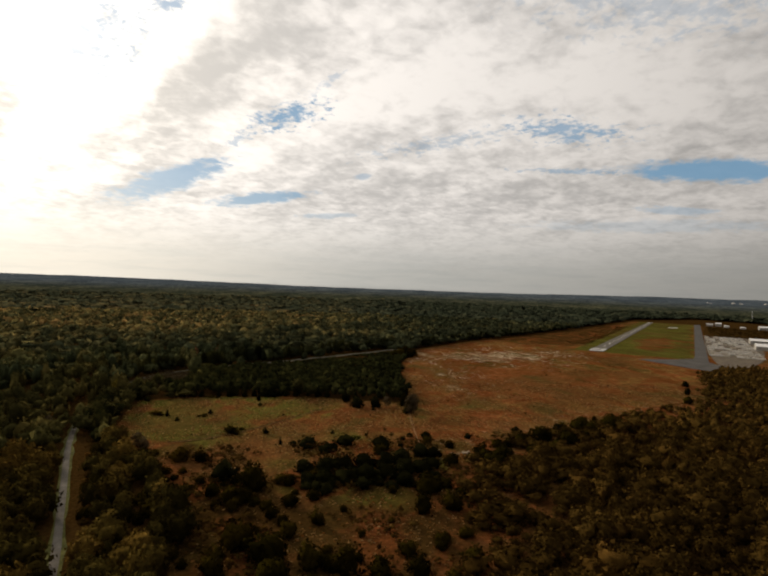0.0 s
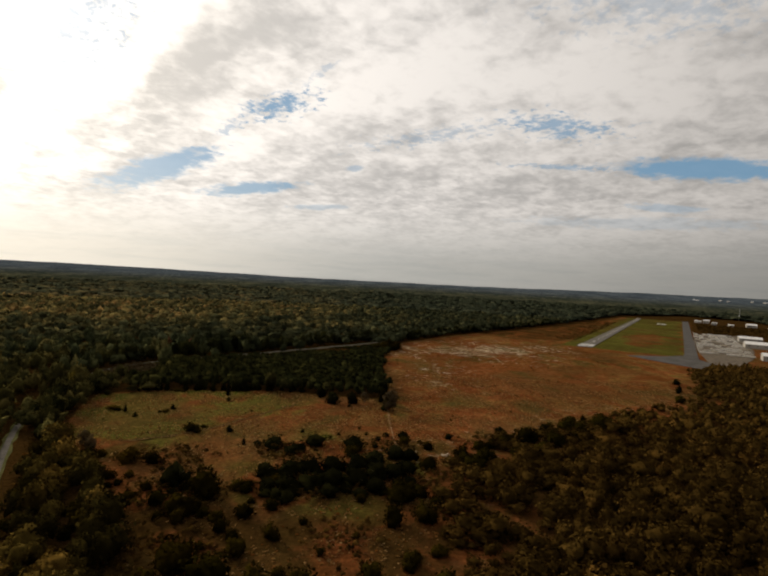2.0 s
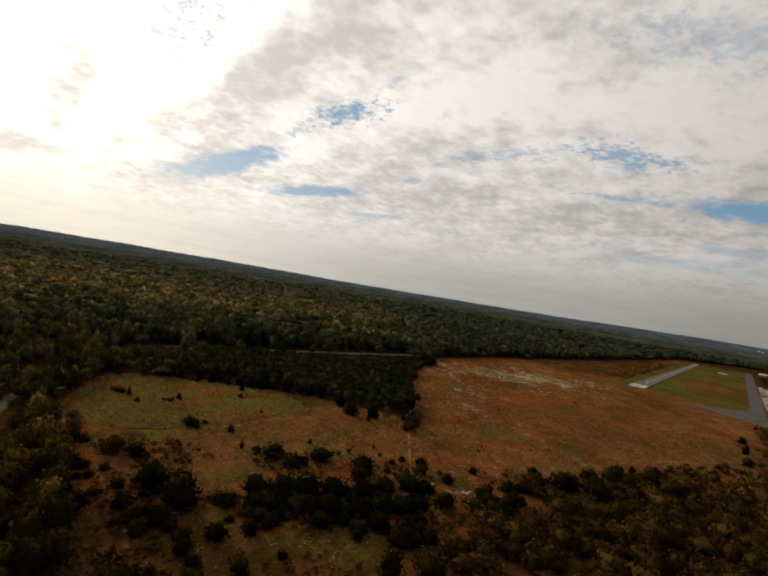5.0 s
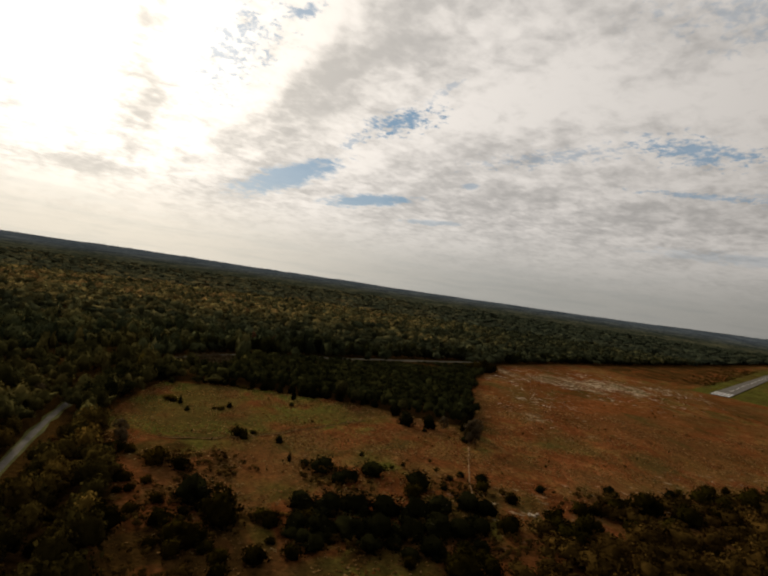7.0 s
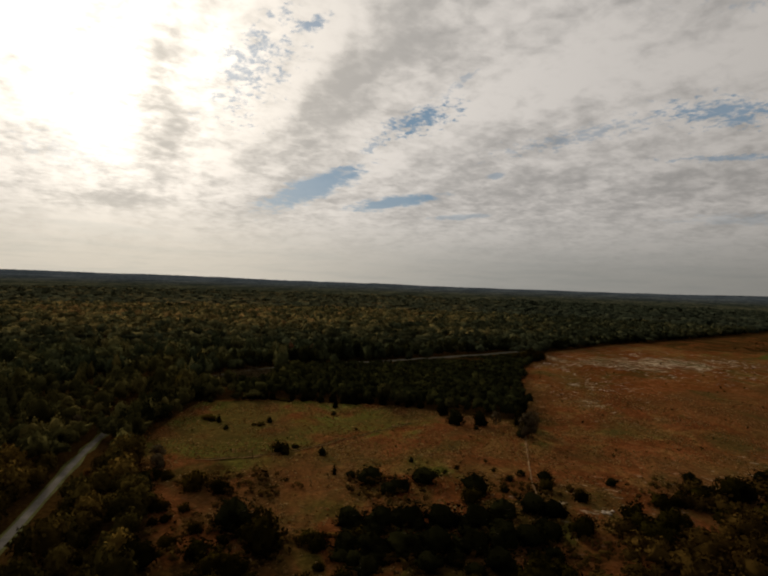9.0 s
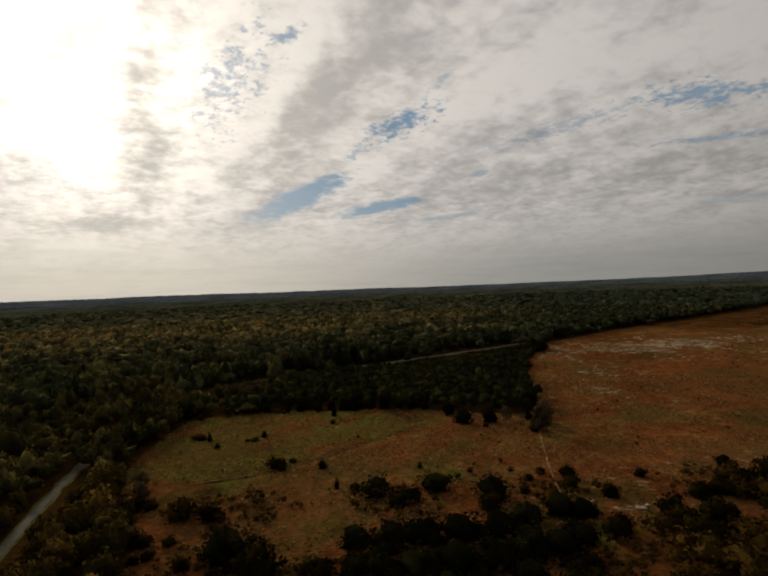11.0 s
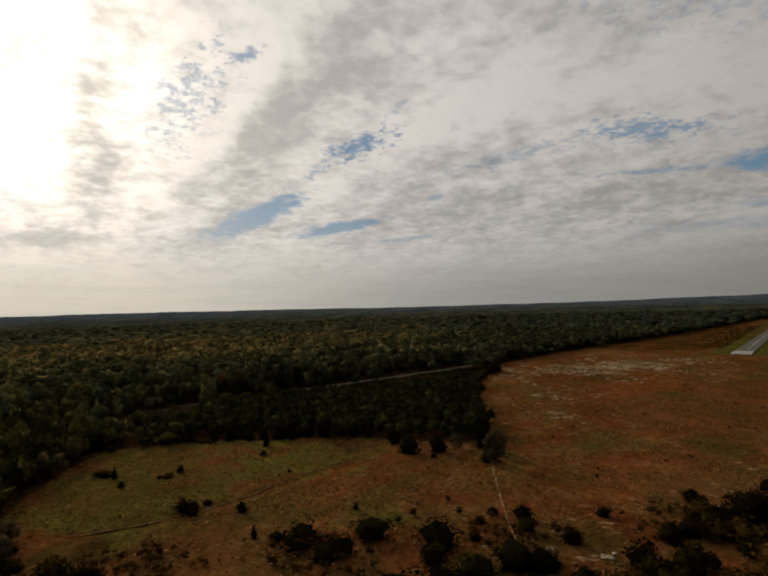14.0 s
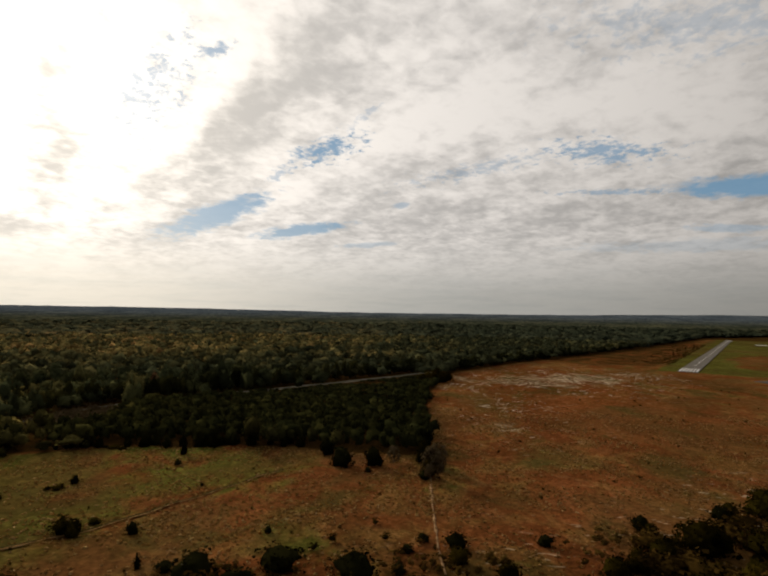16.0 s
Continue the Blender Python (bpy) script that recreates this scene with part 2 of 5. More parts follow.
WOODS = ((0, (0.0326, 0.0381, 0.0175)), (0.3, (0.0650, 0.0665, 0.0252)), (0.55, (0.1232, 0.1047, 0.0354)), (0.8, (0.2354, 0.1713, 0.0504)), (1, (0.3083, 0.1745, 0.0605)))
SCRUB = ((0, (0.0479, 0.0278, 0.0063)), (0.4, (0.0833, 0.0432, 0.0096)), (0.7, (0.1471, 0.0631, 0.0125)), (1, (0.1904, 0.0732, 0.0160)))
SINGLE = ((0, (0.0156, 0.0120, 0.0016)), (0.4, (0.0310, 0.0209, 0.0026)), (0.7, (0.0579, 0.0337, 0.0038)), (1, (0.1034, 0.0449, 0.0055)))
HEDGE = ((0, (0.0337, 0.0316, 0.0105)), (0.5, (0.0701, 0.0598, 0.0178)), (1, (0.1431, 0.1049, 0.0304)))
leaf_woods = material("leaves_of_woods", leaf_colour(WOODS, False, 1.0, True), 0.8, see=0.15, spec=0.0)
leaf_scrub = material("leaves_of_scrub", leaf_colour(SCRUB, False, 0.95), 0.8, see=0.12, spec=0.0)
# dark green of the pines, also given to the woods' shaded outer row
NEEDLES = ((0, (0.0134, 0.0146, 0.0050)), (0.5, (0.0241, 0.0237, 0.0070)), (1, (0.0470, 0.0392, 0.0106)))
leaf_pine_and_shaded_row = material("needles", leaf_colour(NEEDLES, False), 0.8, see=0.12, spec=0.0)
leaf_hedge = material("leaves_by_the_meadow", leaf_colour(HEDGE, False), 0.8, see=0.12, spec=0.0)
# greyer and more even than the nearer woods, some distance haze mixed in
MIDDLE = ((0, (0.0296, 0.0357, 0.0218)), (0.5, (0.0513, 0.0532, 0.0290)), (0.8, (0.0887, 0.0771, 0.0353)), (1, (0.1104, 0.0789, 0.0353)))
WOODS_BACK = ((0, (0.0323, 0.0363, 0.0183)), (0.3, (0.0647, 0.0623, 0.0264)), (0.55, (0.1173, 0.0976, 0.0363)), (0.78, (0.2073, 0.1529, 0.0531)), (1, (0.2574, 0.1516, 0.0550)))
leaf_back = material("leaves_of_back_woods", leaf_colour(WOODS_BACK, False, 0.8, True), 0.9, see=0.15, spec=0.0)
leaf_middle = material("leaves_in_the_distance", leaf_colour(MIDDLE, False, 0.55, True), 0.9, see=0.15, spec=0.0)


def far_haze_colour(n, at):
    """Woodland on the far hills, olive in front; blue-grey aerial haze is put into the colour towards the horizon."""
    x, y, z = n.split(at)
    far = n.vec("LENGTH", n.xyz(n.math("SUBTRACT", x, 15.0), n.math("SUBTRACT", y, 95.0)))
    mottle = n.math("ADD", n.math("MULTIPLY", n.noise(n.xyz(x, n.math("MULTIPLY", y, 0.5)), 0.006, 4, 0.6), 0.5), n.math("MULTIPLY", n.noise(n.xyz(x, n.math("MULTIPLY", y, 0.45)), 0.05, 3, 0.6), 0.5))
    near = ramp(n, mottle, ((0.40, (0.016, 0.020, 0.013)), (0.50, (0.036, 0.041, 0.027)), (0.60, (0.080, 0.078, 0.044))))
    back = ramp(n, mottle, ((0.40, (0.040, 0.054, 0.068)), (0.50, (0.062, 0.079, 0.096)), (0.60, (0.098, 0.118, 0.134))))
    # the farther off, the more haze colour is mixed over the leaves
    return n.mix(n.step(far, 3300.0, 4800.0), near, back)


leaf_far_hazed = material("leaves_far_off", far_haze_colour, 0.9, spec=0.0)
leaf_tree = material("leaves_of_tree", leaf_colour(SINGLE, True), 0.8, see=0.12, spec=0.0)
ROADSIDE = ((0, (0.0354, 0.0267, 0.0063)), (0.35, (0.0684, 0.0454, 0.0098)), (0.65, (0.1172, 0.0681, 0.0142)), (1, (0.1710, 0.0908, 0.0204)))
leaf_roadside = material("leaves_by_the_road", leaf_colour(ROADSIDE, True), 0.8, see=0.15, spec=0.0)
YELLOW = ((0, (0.150, 0.118, 0.020)), (1, (0.300, 0.225, 0.042)))
leaf_yellow = material("yellow_leaves", leaf_colour(YELLOW, True), 0.8, see=0.3, spec=0.0)
RUSSET = ((0, (0.110, 0.050, 0.024)), (1, (0.190, 0.085, 0.042)))
leaf_russet = material("russet_leaves", leaf_colour(RUSSET, True), 0.8, see=0.2, spec=0.0)
# cedar green, lowered further to hold the thicket's shade too
CEDAR = ((0, (0.0079, 0.0077, 0.0023)), (0.5, (0.0144, 0.0135, 0.0035)), (1, (0.0283, 0.0231, 0.0062)))
leaf_cedar_and_thicket = material("cedar_needles", leaf_colour(CEDAR, True), 0.8, see=0.12, spec=0.0)
leaf_bare = material("bare_twigs", lambda n, at: ramp(n, n.noise(at, 0.8), ((0.3, (0.050, 0.036, 0.019)), (0.7, (0.115, 0.082, 0.043)))), 0.95, see=0.2, spec=0.0)
bark = material("bark", lambda n, at: ramp(n, n.noise(at, 3.0), ((0.3, (0.06, 0.045, 0.03)), (0.7, (0.16, 0.125, 0.09)))), 0.95)


def ground_colour(n, at):
    fine = n.noise(at, 0.55, 5, 0.65)
    x, y, z = n.split(at)
    streak = n.noise(n.xyz(x, n.math("MULTIPLY", y, 0.6)), 0.15, 6, 0.68, 0.9)
    tuft = n.noise(at, 1.6, 3, 0.6)
    broad = n.noise(at, 0.018, 4, 0.55)
    mid = n.noise(n.xyz(x, n.math("MULTIPLY", y, 0.7)), 0.036, 5, 0.60, 0.8)
    rust = ramp(n, n.math("ADD", n.math("MULTIPLY", fine, 0.25), n.math("ADD", n.math("MULTIPLY", streak, 0.45), n.math("MULTIPLY", mid, 0.30))),
                ((0.30, (0.054, 0.021, 0.006)), (0.48, (0.124, 0.041, 0.012)), (0.60, (0.188, 0.069, 0.024)), (0.74, (0.28, 0.142, 0.060))))
    tan = ramp(n, n.math("ADD", n.math("MULTIPLY", tuft, 0.5), n.math("MULTIPLY", streak, 0.5)),
               ((0.32, (0.050, 0.029, 0.008)), (0.52, (0.145, 0.071, 0.020)), (0.70, (0.28, 0.158, 0.060))))
    green = ramp(n, n.math("ADD", n.math("MULTIPLY", fine, 0.5), n.math("MULTIPLY", streak, 0.5)),
                 ((0.33, (0.038, 0.037, 0.007)), (0.52, (0.088, 0.084, 0.015)), (0.70, (0.185, 0.148, 0.036))))
    pale = ramp(n, n.noise(n.xyz(n.math("MULTIPLY", x, 0.5), n.math("MULTIPLY", y, 0.8)), 0.13, 6, 0.72, 1.2),
                ((0.42, (0.10, 0.054, 0.022)), (0.53, (0.17, 0.105, 0.052)), (0.58, (0.46, 0.355, 0.235))))
    # woodland floor: dark litter, with the gloom under trees put into its colour
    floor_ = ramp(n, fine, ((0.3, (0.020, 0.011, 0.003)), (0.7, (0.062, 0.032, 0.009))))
    c = n.mix(n.step(mid, 0.45, 0.60), rust, tan)
    g = n.math("ADD", n.attr("green"), n.math("MULTIPLY", n.math("SUBTRACT", broad, 0.5), 1.9))
    g = n.math("ADD", g, n.math("MULTIPLY", n.math("SUBTRACT", mid, 0.5), 2.0))
    c = n.mix(n.step(g, 0.38, 0.84), c, green)
    r = n.math("ADD", n.attr("russet"), n.math("MULTIPLY", n.math("SUBTRACT", mid, 0.5), 1.0))
    c = n.mix(n.step(r, 0.4, 0.8), c, rust)
    q = n.math("ADD", n.attr("pale"), n.math("MULTIPLY", n.math("SUBTRACT", mid, 0.5), 2.2))
    c = n.mix(n.step(q, 0.35, 0.75), c, pale)
    patch = n.noise(n.xyz(x, n.math("MULTIPLY", y, 0.8), 11.0), 0.0105, 5, 0.55, 0.7)
    c = n.mix(n.math("MULTIPLY", n.step(patch, 0.46, 0.62), 0.66), c, n.mix(streak, (0.050, 0.026, 0.008), (0.125, 0.068, 0.022)))
    weeds = n.noise(n.xyz(x, n.math("MULTIPLY", y, 0.75), 4.0), 0.022, 5, 0.6, 0.6)
    c = n.mix(n.math("MULTIPLY", n.step(weeds, 0.54, 0.66), 0.7), c, (0.058, 0.046, 0.012))
    dash = n.noise(n.xyz(n.math("MULTIPLY", x, 0.34), n.math("MULTIPLY", y, 0.8), 8.0), 0.42, 3, 0.55, 0.4)
    c = n.mix(n.math("MULTIPLY", n.step(dash, 0.63, 0.70), n.attr("dry")), c, (0.46, 0.36, 0.23))
    weedy = n.math("MULTIPLY", n.attr("weedy"), n.step(streak, 0.36, 0.56))
    c = n.mix(weedy, c, n.mix(tuft, (0.026, 0.024, 0.006), (0.078, 0.068, 0.018)))
    mottle = n.math("ADD", n.math("MULTIPLY", n.noise(at, 0.20, 4, 0.6), 1.15), 0.42)
    tone = n.math("ADD", 0.34, n.math("MULTIPLY", n.noise(n.xyz(x, n.math("MULTIPLY", y, 0.6), 21.0), 0.013, 4, 0.55, 0.6), 1.36))
    lumps = n.noise(n.xyz(x, n.math("MULTIPLY", y, 0.85), 33.0), 0.62, 2, 0.5, 0.3)
    mottle = n.math("MULTIPLY", n.math("MULTIPLY", mottle, tone), n.math("ADD", 0.25, n.math("MULTIPLY", lumps, 1.5)))
    c = n.mix(1.0, c, n.xyz(mottle, n.math("MULTIPLY", mottle, n.math("ADD", 0.88, n.math("MULTIPLY", broad, 0.24))), mottle), "MULTIPLY")
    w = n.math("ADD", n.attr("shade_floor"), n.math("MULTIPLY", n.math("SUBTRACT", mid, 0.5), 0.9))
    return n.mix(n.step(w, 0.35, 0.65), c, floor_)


ground_mat = material("grassland", ground_colour, 0.95, bump=(0.8, 0.9), spec=0.0)
asphalt = material("asphalt", lambda n, at: ramp(n, n.math("ADD", n.math("MULTIPLY", n.noise(at, 0.12, 5, 0.7), 0.7), n.math("MULTIPLY", n.noise(at, 2.0), 0.3)),
                                                 ((0.35, (0.085, 0.077, 0.066)), (0.55, (0.138, 0.123, 0.105)), (0.7, (0.215, 0.195, 0.168)))), 0.95, spec=0.04)
tarmac = material("worn_tarmac", lambda n, at: ramp(n, n.noise(at, 0.05, 5, 0.65), ((0.35, (0.064, 0.059, 0.054)), (0.65, (0.100, 0.094, 0.086)))), 0.95, spec=0.04)
paint = material("runway_paint", lambda n, at: ramp(n, n.noise(at, 0.5, 4, 0.7), ((0.30, (0.34, 0.33, 0.30)), (0.58, (0.74, 0.73, 0.69)))), 0.7)
gravel = material("pale_gravel", lambda n, at: ramp(n, n.noise(at, 0.09, 5, 0.7), ((0.35, (0.055, 0.042, 0.028)), (0.65, (0.150, 0.118, 0.080)))), 0.95, bump=(2.0, 0.1))
dirt = material("sandy_dirt", lambda n, at: ramp(n, n.noise(at, 0.5, 5, 0.7), ((0.35, (0.10, 0.050, 0.020)), (0.65, (0.33, 0.205, 0.105)))), 1.0, spec=0.0)
ditch_mat = material("ditch_weeds", lambda n, at: ramp(n, n.noise(at, 0.7, 5, 0.7), ((0.35, (0.022, 0.019, 0.006)), (0.7, (0.072, 0.056, 0.018)))), 1.0, spec=0.0)
trodden = material("trodden_earth", lambda n, at: ramp(n, n.noise(at, 0.3, 5, 0.7), ((0.35, (0.070, 0.036, 0.011)), (0.65, (0.27, 0.160, 0.065)))), 1.0, spec=0.0)
verge_mat = material("mown_verge", lambda n, at: ramp(n, n.noise(at, 0.2, 5, 0.7), ((0.35, (0.055, 0.058, 0.018)), (0.65, (0.12, 0.115, 0.035)))), 0.95, bump=(1.5, 0.2), spec=0.02)
shoulder_mat = material("dry_shoulder", lambda n, at: ramp(n, n.noise(at, 0.15, 5, 0.7), ((0.35, (0.085, 0.070, 0.042)), (0.65, (0.200, 0.168, 0.118)))), 0.95, bump=(1.0, 0.2), spec=0.02)
straw = material("dry_grass", lambda n, at: ramp(n, n.add("ShaderNodeNewGeometry").outputs["Random Per Island"],
                                                 ((0.0, (0.10, 0.055, 0.015)), (0.45, (0.19, 0.095, 0.026)), (0.8, (0.33, 0.19, 0.065)), (1.0, (0.44, 0.30, 0.13)))), 0.9, see=0.45)
stalk_mat = material("bleached_stalks", lambda n, at: ramp(n, n.attr("tint"), ((0.0, (0.16, 0.105, 0.055)), (0.5, (0.32, 0.24, 0.15)), (1.0, (0.55, 0.46, 0.34)))), 0.95, spec=0.02)
clump_tan = material("tan_grass_clumps", lambda n, at: ramp(n, n.attr("tint"), ((0.0, (0.14, 0.082, 0.022)), (0.4, (0.25, 0.140, 0.040)), (0.8, (0.36, 0.215, 0.070)), (1.0, (0.43, 0.30, 0.12)))), 0.95, see=0.55, spec=0.0)
clump_rust = material("rusty_grass_clumps", lambda n, at: ramp(n, n.attr("tint"), ((0.0, (0.14, 0.055, 0.013)), (0.5, (0.23, 0.092, 0.024)), (0.85, (0.31, 0.145, 0.042)), (1.0, (0.40, 0.24, 0.09)))), 0.95, see=0.55, spec=0.0)
white_metal = material("white_metal", lambda n, at: ramp(n, n.noise(at, 0.3, 4, 0.6), ((0.3, (0.60, 0.59, 0.57)), (0.7, (0.80, 0.79, 0.77)))), 0.45, spec=0.5)
trailer_paint = material("trailer_paint", lambda n, at: ramp(n, n.add("ShaderNodeObjectInfo").outputs["Random"], ((0.0, (0.60, 0.52, 0.40)), (0.3, (0.78, 0.72, 0.61)), (0.7, (0.85, 0.81, 0.73)))), 0.5)
wall_metal = material("cream_metal", lambda n, at: ramp(n, n.noise(at, 0.4, 4, 0.6), ((0.3, (0.30, 0.285, 0.25)), (0.7, (0.42, 0.40, 0.36)))), 0.5)
dark_glass = material("dark_glass", (0.03, 0.035, 0.04), 0.1, spec=0.5)
rubber = material("rubber", (0.03, 0.03, 0.03), 0.8)
steel = material("grey_steel", lambda n, at: ramp(n, n.noise(at, 1.0), ((0.3, (0.40, 0.41, 0.42)), (0.7, (0.55, 0.56, 0.57)))), 0.5)
stone = material("pale_stone", lambda n, at: ramp(n, n.noise(at, 1.3, 5, 0.7), ((0.3, (0.30, 0.23, 0.155)), (0.7, (0.56, 0.46, 0.34)))), 0.9, bump=(3, 0.1))


# ---- plan ----
OPEN_LAND = [(-182, 343), (-208, 409), (-218, 453), (-191, 471), (-164, 485), (-120, 483), (-90.8, 495), (-60, 497), (-27.2, 491), (13.5, 488), (15.5, 528),
             (11.6, 653), (17.5, 779), (29.5, 867), (39.5, 907), (112, 1028), (207, 1150), (330, 1307), (524, 1569), (804, 1978), (1029, 2303), (1385, 2507),
             (1570, 2312), (1456, 1920), (1255, 1616), (1057, 1451), (957, 1294), (857, 1097), (716, 911), (637, 833), (558, 755), (493, 771), (439, 763), (322, 558), (271, 512), (207, 467),
             (139, 413), (91, 373), (55.2, 346), (35.2, 301), (37.5, 235), (24.6, 197), (9.6, 128), (-19.9, 99.1), (-65.5, 119), (-82.4, 190), (-87, 232), (-104, 262),
             (-130, 281), (-160, 303)]
SCRUB_LAND = [(91, 375), (39.4, 373), (-10.3, 367), (-59.9, 353), (-110, 343), (-184, 346), (-165, 301), (-104, 255), (-82.4, 190), (-69.5, 119), (11, 128), (32, 197), (45, 238), (41, 303)]
PINE_WOOD = [(-214, 487), (-189, 477), (-164, 489), (-120, 487), (-90.8, 500), (-60, 501), (-27.2, 495), (11.6, 492), (13.6, 528), (9.6, 653), (15.6, 779), (27.5, 867), (13.6, 874),
             (-34.3, 833), (-80.2, 775), (-120, 728), (-165, 676), (-204, 631), (-221, 586)]
MEADOW = [(-182, 343), (-208, 409), (-218, 453), (-164, 485), (-60, 488), (-20.2, 456), (-50, 401), (-79.7, 346), (-129, 326)]
RIGHT_WOOD = [(439, 763), (322, 558), (271, 512), (207, 467), (139, 413), (91, 373), (58, 346), (41, 303), (45, 238), (32, 197), (11, 128), (16, 59.3), (700, 59.5), (900, 693), (637, 833), (558, 760), (499, 778), (462, 777)]
ROAD = [(111, -518), (40.3, -259), (-19.8, -59.9), (-59.7, 59.6), (-87.2, 122), (-117, 186), (-137, 218), (-165, 266), (-197, 319), (-223, 369), (-247, 426), (-263, 481), (-267, 541), (-257, 589), (-221, 633), (-170, 691), (-122, 744), (-80.2, 792), (-34.3, 852), (-6.4, 886), (9.6, 912)]


PATH_LINE = [(-145, 342), (-130, 347), (-117, 358), (-102, 373), (-94, 385), (-83, 407), (-69, 430), (-56, 451)]


def inside(poly, x, y):
    """Which of the points lie in the polygon."""
    r = np.zeros(np.shape(x), bool)
    px, py = np.array(poly, float).T
    j = len(px) - 1
    for i in range(len(px)):
        cut = (py[i] > y) != (py[j] > y)
        with np.errstate(divide="ignore", invalid="ignore"):
            r ^= cut & (x < (px[j] - px[i]) * (y - py[i]) / (py[j] - py[i] + 1e-12) + px[i])
        j = i
    return r


def inside_rough(poly, x, y):
    """The same for an edge that is not straight on the ground."""
    return inside(poly, x + 4 * np.sin(y / 19 + 1) + 2.5 * np.sin(y / 7.3), y + 4 * np.sin(x / 17) + 2.5 * np.sin(x / 6.1 + 2))


def away(line, x, y):
    """The distance of the points from a line of several stretches."""
    best = np.full(np.shape(x), 1e9)
    for (ax, ay), (bx, by) in zip(line, line[1:]):
        dx, dy = bx - ax, by - ay
        t = np.clip(((x - ax) * dx + (y - ay) * dy) / (dx * dx + dy * dy), 0, 1)
        best = np.minimum(best, np.hypot(x - ax - t * dx, y - ay - t * dy))
    return best


def land(x, y):
    """The height of the ground: flat fields with slight swells, and low wooded hills far off."""
    x, y = np.asarray(x, float), np.asarray(y, float)
    r = np.hypot(x - 15, y - 95)
    swell = np.clip((330 - x) / 60, 0, 1) * 0.35 * np.sin(x / 37 + 1.3) * np.cos(y / 51) + np.clip((330 - x) / 60, 0, 1) * 0.22 * np.sin((x + y) / 19)
    far = np.clip((r - 2600) / 2290, 0, 1.2)
    hills = 1.3 * np.sin(np.arctan2(x, y + 900) * 23 + 1) + 0.9 * np.sin(np.arctan2(x, y + 900) * 51)
    return np.where(r < 1500, swell, 0) * np.clip((1500 - r) / 600, 0, 1) + far ** 1.25 * (70 + hills) * np.where(y < -800, 0.4, 1)


def mesh(name, verts, faces, mat, smooth=False, normals=None, **point_values):
    """A mesh from arrays: faces all of one size, or a list of mixed faces."""
    me = bpy.data.meshes.new(name)
    verts = np.asarray(verts, np.float32)
    if isinstance(faces, np.ndarray):
        k = faces.shape[1]
        me.vertices.add(len(verts))
        me.vertices.foreach_set("co", verts.ravel())
        me.loops.add(faces.size)
        me.loops.foreach_set("vertex_index", faces.astype(np.int32).ravel())
        me.polygons.add(len(faces))
        me.polygons.foreach_set("loop_start", np.arange(0, faces.size, k, dtype=np.int32))
        me.polygons.foreach_set("loop_total", np.full(len(faces), k, np.int32))
        me.update(calc_edges=True)
    else:
        me.from_pydata(verts.tolist(), [], faces)
    for key, values in point_values.items():
        me.attributes.new(key, "FLOAT", "POINT").data.foreach_set("value", np.asarray(values, np.float32))
    if normals is not None:
        me.attributes.new("custom_normal", "FLOAT_VECTOR", "POINT").data.foreach_set("vector", np.asarray(normals, np.float32).ravel())
        smooth = True
    if smooth:
        me.polygons.foreach_set("use_smooth", np.ones(len(me.polygons), bool))
    me.materials.append(mat)
    me.update()
    return me


def spaced(stops):
    """Grid lines with steps that change: (start, end, step) rows."""
    out = []
    for a, b, s in stops:
        out += list(np.arange(a, b, s))
    return np.array(out + [stops[-1][1]], float)


